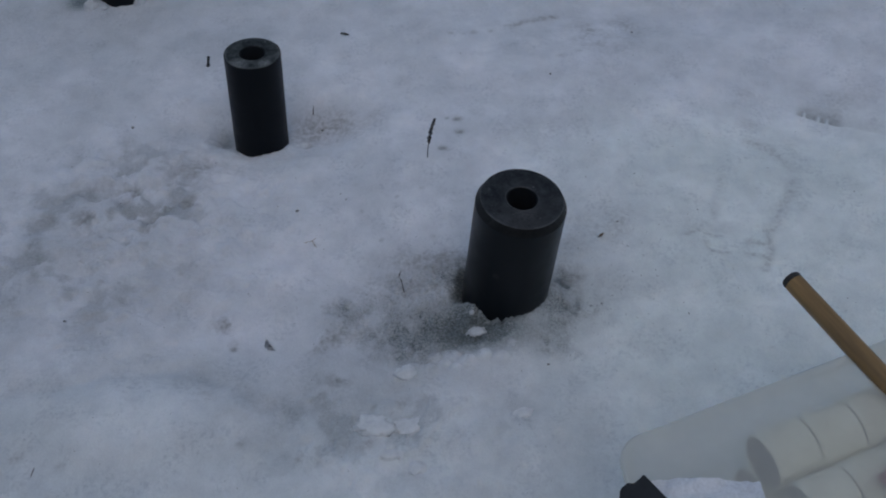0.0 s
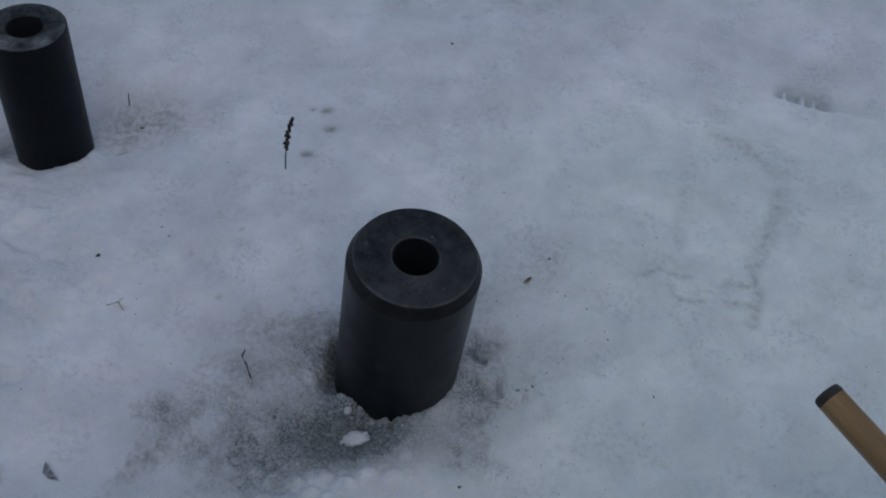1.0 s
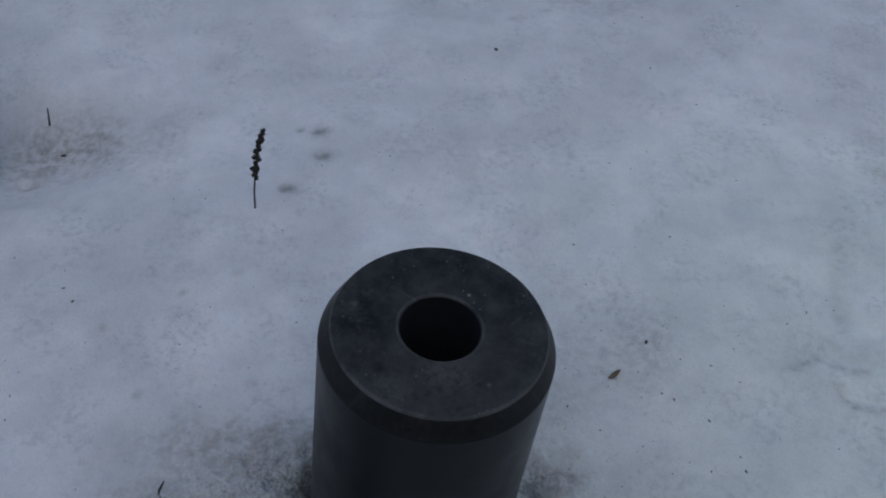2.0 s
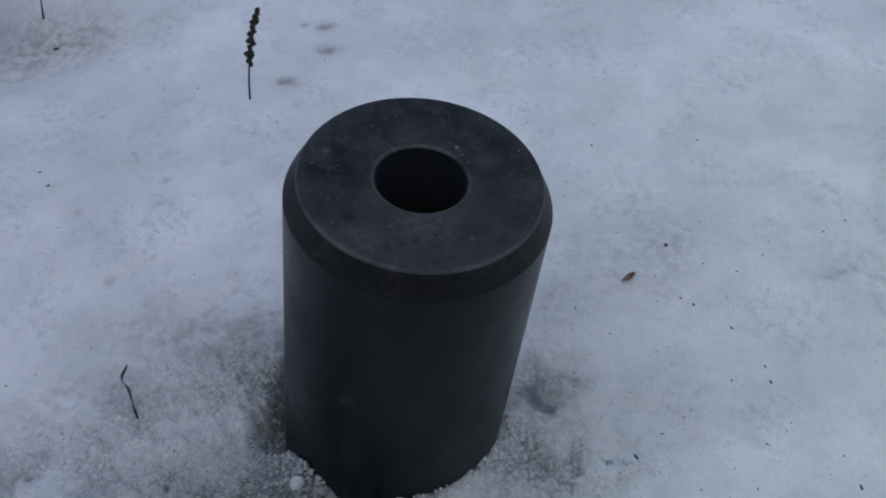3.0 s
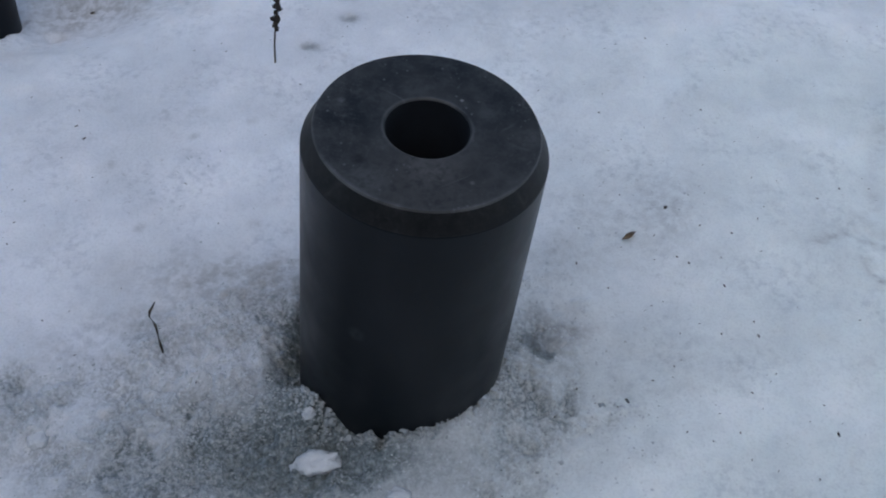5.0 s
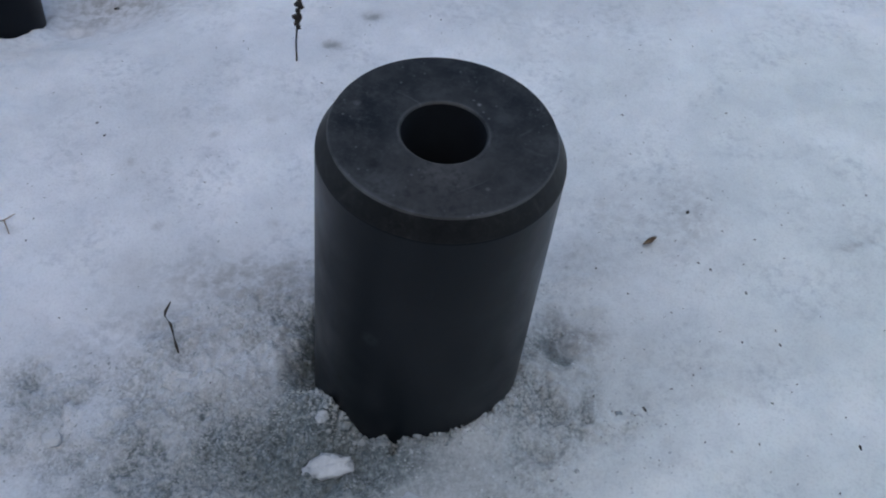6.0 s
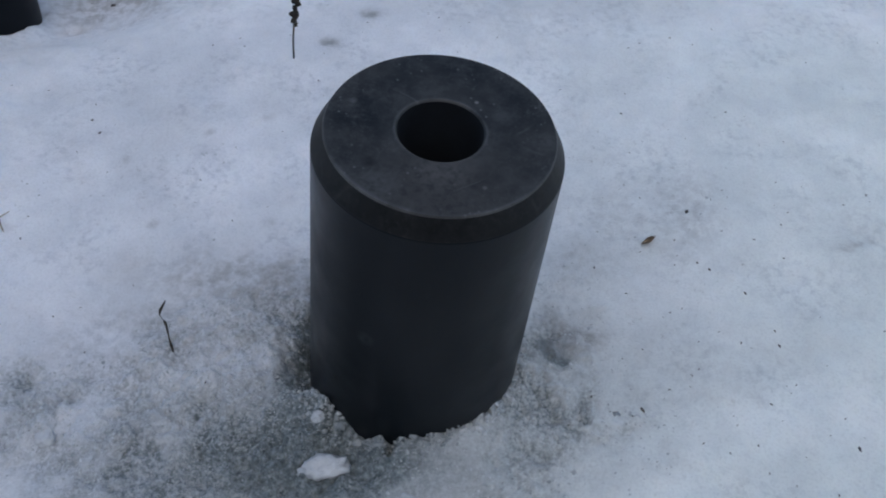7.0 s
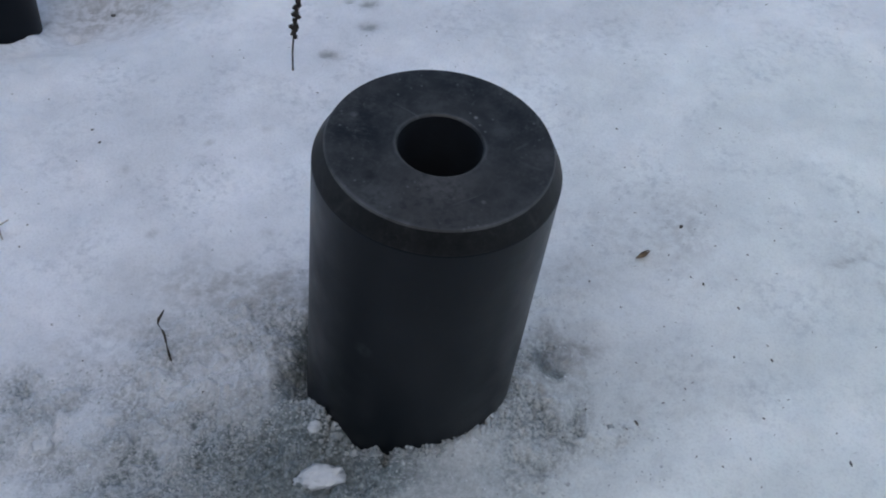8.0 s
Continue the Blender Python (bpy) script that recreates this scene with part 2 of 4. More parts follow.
# pale rings: rubbed edges, with highlights painted at bore lip and front edge
FACE = black_paint("scuffed_black_face", (0.0044, 0.0052, 0.0063), (0.030, 0.031, 0.032), 0.42, 0.44, rings=((0.0252, 0.0014, 0.45), (0.029, 0.0065, 0.12), (0.0637, 0.0014, 0.35), (0.0632, 0.0022, 1.0, (-0.034, -0.054, 0.217), 0.036), (0.0632, 0.0018, 0.7, (0.030, -0.056, 0.217), 0.026), (0.061, 0.006, 0.10)), mottle=1.0, specks=1.0, smear=0.75, gloss=0.3,
                   spots=(((-0.0496, 0.0154, 0.218), 0.0028, (0.12, 0.125, 0.13), 0.7), ((0.0181, 0.0257, 0.218), 0.0016, (0.2, 0.2, 0.2), 0.9), ((0.0104, -0.0398, 0.218), 0.0016, (0.16, 0.15, 0.14), 0.8),
                          ((0.026, -0.0397, 0.218), 0.0018, (0.14, 0.14, 0.14), 0.8), ((0.0327, 0.017, 0.218), 0.010, (0.05, 0.053, 0.055), 0.7), ((0.0, -0.048, 0.218), 0.046, (0.048, 0.046, 0.045), 0.75), ((-0.010, 0.030, 0.218), 0.010, (0.05, 0.053, 0.055), 0.6), ((-0.030, -0.046, 0.218), 0.016, (0.07, 0.073, 0.075), 0.7), ((0.058, 0.001, 0.218), 0.009, (0.06, 0.062, 0.064), 0.7),
                          ((0.003, -0.031, 0.218), 0.020, (0.075, 0.073, 0.072), 0.8), ((-0.0354, -0.0304, 0.218), 0.005, (0.003, 0.003, 0.003), 0.9)))
RIM = black_paint("scuffed_black_rim", (0.0042, 0.0047, 0.0054), (0.016, 0.0163, 0.0165), 0.46, 0.42, rings=((0.0703, 0.0007, 0.4),), mottle=0.6, smear=0.6, gloss=0.22)
RUST_FACE = black_paint("worn_grey_face", (0.008, 0.0095, 0.010), (0.10, 0.108, 0.106), 0.5, 0.42, rings=((0.049, 0.004, 0.16),), specks=1.0, smear=0.8, mottle=0.35,
                        spots=(((-0.020, -0.038, 0.202), 0.022, (0.20, 0.21, 0.21), 0.8), ((0.026, -0.030, 0.202), 0.014, (0.24, 0.25, 0.25), 0.8)))
BORE = simple("bore_black", (0.008, 0.011, 0.017), 0.7, 80, 0.3, 0.2)
WOOD = simple("varnished_wood", (0.35, 0.212, 0.080), 0.45, 40, 0.55, 0.25, 0.0008, stretch=(1, 1, 0.08))
CHAR = simple("blackened_wood", (0.03, 0.026, 0.022), 0.6, 120, 0.4, 0.4)
STEM = simple("dry_stem", (0.05, 0.042, 0.032), 0.8, 300, 0.4, 0.3)
SEED = simple("dry_seed_head", (0.032, 0.026, 0.021), 0.9, 500, 0.5, 0.6)
LEAF = simple("dead_leaf", (0.30, 0.235, 0.17), 0.75, 260, 0.5, 0.4)
DARK_LEAF = simple("rotten_leaf", (0.50, 0.52, 0.55), 0.8, 260, 0.5, 0.4)
GRIT = simple("dark_grit", (0.085, 0.078, 0.070), 0.85, 400, 0.5, 0.4)
PAPER = simple("cream_paper", (0.92, 0.90, 0.76), 0.85, 50, 0.12, 0.3)
CARD = simple("grey_card", (0.30, 0.30, 0.28), 0.85, 50, 0.15, 0.3)
SHEET = simple("white_paper", (0.86, 0.88, 0.93), 0.7, 40, 0.06, 0.2)
CLIP = simple("black_plastic", (0.016, 0.017, 0.019), 0.4, 90, 0.25, 0.1)
PINK = simple("pink_cloth", (0.40, 0.16, 0.18), 0.9, 120, 0.3, 0.5)


def frosted():
    """Milky, half-clear plastic sheet."""
    m, n, l, b = material("frosted_plastic")
    tr, tl, mx, gl = (n.new(k) for k in ("ShaderNodeBsdfTransparent", "ShaderNodeBsdfTranslucent", "ShaderNodeMixShader", "ShaderNodeMixShader"))
    rf, see = n.new("ShaderNodeBsdfRefraction"), n.new("ShaderNodeMixShader")
    rf.inputs["Color"].default_value, rf.inputs["Roughness"].default_value, rf.inputs["IOR"].default_value = (0.94, 0.95, 0.93, 1), 0.32, 1.06
    see.inputs[0].default_value = 0.40
    b.inputs["Base Color"].default_value, b.inputs["Roughness"].default_value = (0.93, 0.915, 0.87, 1), 0.4
    haze = ramp(n, l, tex_noise(n, l, 14, 4), [(0.3, (0.58,) * 3), (0.7, (0.70,) * 3)])
    tl.inputs["Color"].default_value = (0.88, 0.86, 0.81, 1)
    tr.inputs["Color"].default_value = (0.93, 0.94, 0.93, 1)
    l.new(b.outputs[0], mx.inputs[1])
    l.new(tl.outputs[0], mx.inputs[2])
    mx.inputs[0].default_value = 0.22
    l.new(haze, gl.inputs[0])
    l.new(mx.outputs[0], gl.inputs[1])
    l.new(tr.outputs[0], see.inputs[1])
    l.new(rf.outputs[0], see.inputs[2])
    l.new(see.outputs[0], gl.inputs[2])
    l.new(gl.outputs[0], n["Material Output"].inputs[0])
    return m


FROST = frosted()


# ---- helpers for building ----
def part(name, bm, mat, parent=None, label="", smooth=True, place=None, sharp=16):
    me = bpy.data.meshes.new(name)
    bmesh.ops.recalc_face_normals(bm, faces=bm.faces)
    bm.to_mesh(me)
    bm.free()
    me.materials.append(mat)
    for p in me.polygons:
        p.use_smooth = smooth
    if smooth and sharp:
        me.set_sharp_from_angle(angle=radians(sharp))
    ob = new(name, me)
    if parent:
        ob.parent = parent
    if place:
        ob.matrix_basis = place
    if label:
        ob["label"] = label
    return ob


def thing(name, m, label, category, group="", kind=""):
    ob = new(name)
    ob.empty_display_size = 0.05
    ob.matrix_basis = m
    return tagged(ob, label, category, group, kind)


def lathe(profile, steps=96, closed=False):
    """A turned form from (radius, height) pairs about z."""
    bm = bmesh.new()
    rings = []
    for r, z in profile:
        rings.append([bm.verts.new((r * math.cos(2 * math.pi * i / steps), r * math.sin(2 * math.pi * i / steps), z)) for i in range(steps)])
    pairs = list(zip(rings, rings[1:])) + ([(rings[-1], rings[0])] if closed else [])
    for a, b in pairs:
        for i in range(steps):
            bm.faces.new((a[i], a[(i + 1) % steps], b[(i + 1) % steps], b[i]))
    return bm


def tube(points, radii, steps=10, bm=None):
    """A tapered round rod along points, with closed ends; added to bm where one is given."""
    bm = bm or bmesh.new()
    pts = [Vector(p) for p in points]
    rings = []
    for i, p in enumerate(pts):
        d = (pts[min(i + 1, len(pts) - 1)] - pts[max(i - 1, 0)]).normalized()
        u = d.orthogonal().normalized()
        v = d.cross(u)
        rings.append([bm.verts.new(p + radii[i] * (math.cos(2 * math.pi * k / steps) * u + math.sin(2 * math.pi * k / steps) * v)) for k in range(steps)])
    for i in range(len(rings) - 1):
        # keep neighbouring rings lined up
        a, b = rings[i], rings[i + 1]
        s = min(range(steps), key=lambda q: (a[0].co - b[q].co).length)
        b[:] = b[s:] + b[:s]
        if (a[1].co - b[1].co).length > (a[1].co - b[-1].co).length:
            b[:] = [b[0]] + b[:0:-1]
        for k in range(steps):
            bm.faces.new((a[k], a[(k + 1) % steps], b[(k + 1) % steps], b[k]))
    bm.faces.new(rings[0])
    bm.faces.new(rings[-1])
    return bm


def upright(x, y, z, axis):
    """A pose at (x, y, z) whose z axis is the given way."""
    q = Vector((0, 0, 1)).rotation_difference(Vector(axis).normalized())
    return Matrix.Translation((x, y, z)) @ q.to_matrix().to_4x4()


# ---- the snow ground ----
def lattice(ix, iy, seed):
    h = (ix * 374761393 + iy * 668265263 + seed * 974634777) & 0xFFFFFFFF
    h = ((h ^ (h >> 13)) * 1274126177) & 0xFFFFFFFF
    return ((h ^ (h >> 16)) & 0xFFFF) / 65535.0


def value_noise(x, y, size, seed):
    """Smooth noise from 0 to 1 with features of the given size in metres."""
    x, y = np.asarray(x, float) / size + 1000.0, np.asarray(y, float) / size + 1000.0
    ix, iy = np.floor(x).astype(np.int64), np.floor(y).astype(np.int64)
    fx, fy = x - ix, y - iy
    fx, fy = fx * fx * fx * (fx * (fx * 6 - 15) + 10), fy * fy * fy * (fy * (fy * 6 - 15) + 10)
    a, b = lattice(ix, iy, seed), lattice(ix + 1, iy, seed)
    c, d = lattice(ix, iy + 1, seed), lattice(ix + 1, iy + 1, seed)
    return (a + (b - a) * fx) * (1 - fy) + (c + (d - c) * fx) * fy


def fractal(x, y, size, seed, octaves=4, keep=0.5):
    out, amp, total = 0.0, 1.0, 0.0
    for k in range(octaves):
        # each octave turned, so that no lattice shows
        a = 0.7 + 1.3 * k
        u, v = x * math.cos(a) - y * math.sin(a), x * math.sin(a) + y * math.cos(a)
        out, total = out + amp * value_noise(u, v, size, seed + 17 * k), total + amp
        size, amp = size / 2.0, amp * keep
    return out / total


def blob(x, y, cx, cy, rx, ry, turn=0.0, edge=2.0):
    """One inside an ellipse, falling softly to nought outside it."""
    c, s = math.cos(radians(turn)), math.sin(radians(turn))
    u, v = ((x - cx) * c + (y - cy) * s) / rx, (-(x - cx) * s + (y - cy) * c) / ry
    return np.exp(-np.power(u * u + v * v, edge / 2.0))


def smooth(v, a, b):
    """A soft step from a to b, rising or falling."""
    t = np.clip((v - a) / (b - a), 0, 1)
    return t * t * (3 - 2 * t)


def stroke(x, y, points, width):
    """One on a line through points, falling off over the given width."""
    best = np.full(np.shape(x), 1e9)
    for (ax, ay), (bx, by) in zip(points, points[1:]):
        dx, dy = bx - ax, by - ay
        t = np.clip(((x - ax) * dx + (y - ay) * dy) / (dx * dx + dy * dy), 0, 1)
        best = np.minimum(best, (x - ax - t * dx) ** 2 + (y - ay - t * dy) ** 2)
    return np.exp(-best / (width * width))


# main cylinder, second cylinder, third cylinder: foot on the snow, axis, radius, height
AXIS_A = Vector((0.0998, -0.0279, 1.0)).normalized()
TOP_A = Vector((0.160, 1.339, 0.217))
FOOT_A = TOP_A - AXIS_A * (0.217 / AXIS_A.z)
AXIS_B = Vector((0.0513, 0.050, 1.0)).normalized()
TOP_B = Vector((-0.3152, 1.7627, 0.1815))
FOOT_B = TOP_B - AXIS_B * (0.2015 / AXIS_B.z)
FOOT_C = Vector((-0.705, 2.258, 0.0))
R_A, R_B, R_C = 0.0703, 0.0518, 0.057


def slush(x, y):
    """How coarse and grainy the snow is, 0 to 1."""
    ragged = fractal(x, y, 0.06, 5, 4, 0.6) - 0.5
    s = 0.85 * blob(x, y, 0.015, 1.285, 0.135, 0.10, 20, 2.5)
    s = np.maximum(s, blob(x, y, 0.075, 1.262, 0.085, 0.055, 10, 2.5))
    s = np.maximum(s, 0.9 * blob(x, y, 0.05, 1.37, 0.075, 0.07, 0, 2.5))
    s = np.maximum(s, 0.64 * blob(x, y, 0.238, 1.345, 0.062, 0.080, 20, 2.5))
    s = np.maximum(s, 0.70 * blob(x, y, -0.115, 1.300, 0.06, 0.05, 20, 2.5))
    s = np.maximum(s, 0.56 * blob(x, y, 0.205, 1.25, 0.11, 0.055, 15, 2.5))
    return np.clip(smooth(s + 1.0 * ragged, 0.16, 0.92), 0, 1)


def clumps(x, y):
    """Heaped, crumbly clods of slush, about 0 to 1."""
    return 0.42 * fractal(x, y, 0.046, 15, 3, 0.5) + 0.33 * fractal(x, y, 0.022, 12, 4, 0.6) + 0.25 * fractal(y * 0.8 + x * 0.6, x * 0.8 - y * 0.6, 0.010, 14, 3, 0.65)


def billow(x, y):
    """Rounded knobs of snow with sharp creases between them, about 0.3 to 1."""
    wx, wy = x + 0.006 * fractal(x, y, 0.03, 74, 2), y + 0.006 * fractal(x, y, 0.03, 75, 2)
    out = 0.0
    for size, seed, a, w in ((0.021, 71, 0.5, 0.45), (0.011, 72, 1.4, 0.32), (0.006, 73, 2.3, 0.23)):
        u, v = wx * math.cos(a) - wy * math.sin(a), wx * math.sin(a) + wy * math.cos(a)
        out = out + w * np.sqrt(np.abs(2 * value_noise(u, v, size, seed) - 1))
    return out


def knobs(x, y):
    """Rounded heaps along the near edge of the slush, 0 to 1."""
    out = 0.0
    for cx, cy, r in ((0.026, 1.207, 0.010), (0.050, 1.213, 0.013), (0.041, 1.193, 0.010), (0.078, 1.201, 0.013), (0.000, 1.212, 0.011), (0.103, 1.209, 0.012), (0.018, 1.186, 0.009), (-0.018, 1.222, 0.010), (0.130, 1.205, 0.013), (0.060, 1.184, 0.011)):
        out = np.maximum(out, blob(x, y, cx, cy, r, r * 0.8, 20, 4))
    return out


def tread(x, y):
    """The hollow left by a tread, 0 to 1: soft behind, toothed in front."""
    u = x - 0.29 * (y - 1.80)
    d = y - 1.822 + 0.37 * (u - 0.7215) + 0.004 * (fractal(x, y, 0.03, 61, 3) - 0.5)
    gap = (0.5 + 0.5 * np.cos(2 * math.pi * (u - 0.735) / 0.0226 + 0.9 * np.sin(u * 130))) ** 3 * smooth(u, 0.722, 0.730) * smooth(-u, -0.80, -0.79) * smooth(-d, -0.028, -0.012)
    ends = smooth(u, 0.710, 0.724 + 0.5 * np.clip(d, 0.0, 0.05)) * (1 - 0.75 * smooth(u, 0.795, 0.815)) * smooth(-u, -0.93, -0.86)
    return smooth(d, -0.002, 0.007) * np.exp(-(np.maximum(d, 0) / 0.038) ** 2) * ends * (1 - 0.9 * gap)


def height(x, y):
    x, y = np.asarray(x, float), np.asarray(y, float)
    near = np.exp(-((x - 0.1) ** 2 + (y - 1.5) ** 2) / 9.0)
    h = 0.010 * (fractal(x, y, 0.30, 1, 3) - 0.5) * near + 0.35 * (fractal(x, y, 9.0, 2, 3) - 0.5) * (1 - near)
    h = h + 0.009 * (fractal(x, y, 0.085, 3, 4, 0.42) - 0.5) + 0.0026 * (fractal(x, y, 0.026, 4, 3, 0.5) - 0.5)
    # the lie of the ground
    h = h + 0.010 * blob(x, y, -0.10, 1.60, 0.22, 0.16) - 0.041 * blob(x, y, -0.295, 1.782, 0.15, 0.090, 0, 3) - 0.022 * blob(x, y, 0.80, 1.85, 0.30, 0.20) - 0.012 * blob(x, y, -0.28, 1.24, 0.14, 0.10)
    h = h - 0.03 * blob(x, y, 0.45, 2.20, 0.35, 0.12) + 0.008 * blob(x, y, FOOT_A.x, FOOT_A.y - 0.03, 0.10, 0.09, 0, 3)
    # rough trodden snow on the side of the second cylinder, and the smooth mound before it
    rough = blob(x, y, -0.50, 1.49, 0.24, 0.25, 0, 3) + 0.45 * blob(x, y, -0.05, 1.05, 0.22, 0.10, 0, 3)
    h = h + rough * (0.034 * (fractal(x, y, 0.05, 8, 4, 0.55) - 0.5) + 0.014 * smooth(fractal(x, y, 0.034, 9, 3, 0.5), 0.44, 0.58) + 0.009 * (billow(x * 0.5, y * 0.5) - 0.6))
    mound = blob(x, y, -0.42, 1.085, 0.18, 0.072, 2, 3)
    h = h * (1 - 0.5 * mound) + 0.016 * mound
    h = h - 0.005 * (0.3 + 1.4 * fractal(x, y, 0.06, 58, 3)) * stroke(x, y, [(-0.629, 1.142), (-0.552, 1.150), (-0.479, 1.174), (-0.366, 1.188), (-0.279, 1.143), (-0.202, 1.085)], 0.016)
    # slush: grains and a dip before the cylinder
    s = slush(x, y)
    grains = fractal(y * 0.8 + x * 0.6, x * 0.8 - y * 0.6, 0.0065, 13, 2, 0.7)
    h = h + s * (0.036 * (clumps(x, y) - 0.48) + 0.015 * s * (billow(x, y) - 0.65) + 0.0050 * (grains - 0.5))
    h = h - 0.011 * blob(x, y, 0.045, 1.245, 0.075, 0.045, 20, 3)
    # knobs of snow heaped at the near edge of the slush
    h = h + 0.009 * knobs(x, y) * (0.5 + 0.6 * billow(x, y))
    # snow melted back on one side of the cylinder, heaped on the other
    r = np.hypot(x - FOOT_A.x, y - FOOT_A.y)
    side = np.clip((0.93 * (FOOT_A.x - x) + 0.36 * (y - FOOT_A.y)) / np.maximum(r, 1e-4), -1, 1)
    h = h - 0.036 * np.exp(-((r - R_A) / 0.014) ** 2) * smooth(side, 0.55, 0.93) * (0.45 + 0.9 * fractal(x, y, 0.016, 44, 4, 0.65))
    h = h + 0.006 * np.exp(-((r - R_A) / 0.02) ** 2) * smooth(-side, -0.2, 0.6)
    h = h + (0.016 * billow(x, y) - 0.003) * blob(x, y, 0.086, 1.295, 0.022, 0.014, -40, 2.5)
    h = h - 0.004 * stroke(x, y, [(0.229, 1.368), (0.234, 1.357), (0.243, 1.353)], 0.0045) * (0.2 + fractal(x, y, 0.012, 49, 3)) - 0.002 * blob(x, y, 0.248, 1.372, 0.03, 0.022, -20, 2)
    h = h - 0.012 * blob(x, y, 0.132, 1.271, 0.004, 0.006, 0, 3)
    # the second and third cylinders are bedded in
    for foot, rad in ((FOOT_B, R_B), (FOOT_C, R_C)):
        q = np.hypot(x - foot.x, y - foot.y)
        h = h + (0.006 * billow(x, y) - 0.002) * np.exp(-((q - rad) / 0.009) ** 2)
        h = h + 0.006 * np.exp(-((q - rad) / 0.022) ** 2) * smooth(fractal(x, y, 0.05, 21, 3), 0.35, 0.7)
    # a bank of snow heaped against the front of the second cylinder, a melted notch beside it
    h = h + 0.005 * (0.4 + billow(x, y)) * blob(x, y, -0.288, 1.700, 0.030, 0.014, 30, 2.5) - 0.008 * blob(x, y, -0.352, 1.694, 0.016, 0.009, -20, 2.5)
    h = h + 0.010 * blob(x, y, -0.272, 1.737, 0.014, 0.020, 0, 2.5)
    h = h - 0.008 * blob(x, y, -0.398, 1.765, 0.018, 0.028, 0, 2.5) - 0.006 * blob(x, y, -0.240, 1.757, 0.012, 0.009, 0, 2.5)
    # boot print with a raised middle and a cut edge, and its heel
    edge = [(0.515, 1.42), (0.502, 1.49), (0.515, 1.58), (0.540, 1.66), (0.59, 1.715), (0.64, 1.71), (0.676, 1.655), (0.656, 1.57), (0.606, 1.51), (0.594, 1.44), (0.577, 1.39)]
    h = h - 0.0030 * stroke(x, y, edge[4:], 0.014) - 0.0015 * stroke(x, y, edge[:5], 0.010)
    for k, yy in enumerate((1.485, 1.445, 1.40)):
        h = h - 0.0025 * stroke(x, y, [(0.475 + 0.02 * k, yy), (0.525, yy - 0.008)], 0.007) - 0.002 * stroke(x, y, [(0.56, yy), (0.605, yy + 0.004)], 0.007)
    h = h + 0.002 * blob(x, y, 0.585, 1.60, 0.05, 0.08, -15, 3)
    # tread marks: a hollow whose near edge is cut into teeth
    h = h - 0.007 * tread(x, y)
    # pock marks round the dry stalk and beside the second cylinder
    for px, py, pr in ((0.054, 1.787, 0.010), (0.060, 1.748, 0.009), (0.028, 1.697, 0.008), (0.035, 1.79, 0.004), (-0.235, 1.752, 0.010), (-0.41, 1.765, 0.014)):
        h = h - 0.0016 * blob(x, y, px, py, pr, pr * 0.7, 15, 3)
    return h


def ground_z(x, y):
    return float(height(np.array([x]), np.array([y]))[0])


def steps(*stretches):
    """Coordinates from stretches of (start, end, spacing), then widening to the horizon at both ends."""
    mid = np.concatenate([np.arange(a, b - 1e-9, d) for a, b, d in stretches] + [[stretches[-1][1]]])
    out = np.cumsum(np.minimum(stretches[-1][2] * 1.22 ** np.arange(1, 62), 90.0))
    inn = np.cumsum(np.minimum(stretches[0][2] * 1.22 ** np.arange(1, 62), 90.0))
    return np.concatenate([mid[0] - inn[::-1], mid, mid[-1] + out])


def fill(me, points, faces):
    """Fill a mesh from arrays of points and of faces with equal corners."""
    me.vertices.add(len(points))
    me.vertices.foreach_set("co", np.asarray(points, np.float32).ravel())
    me.loops.add(faces.size)
    me.loops.foreach_set("vertex_index", np.asarray(faces, np.int32).ravel())
    me.polygons.add(len(faces))
    me.polygons.foreach_set("loop_start", np.arange(0, faces.size, faces.shape[1], dtype=np.int32))
    me.update(calc_edges=True)


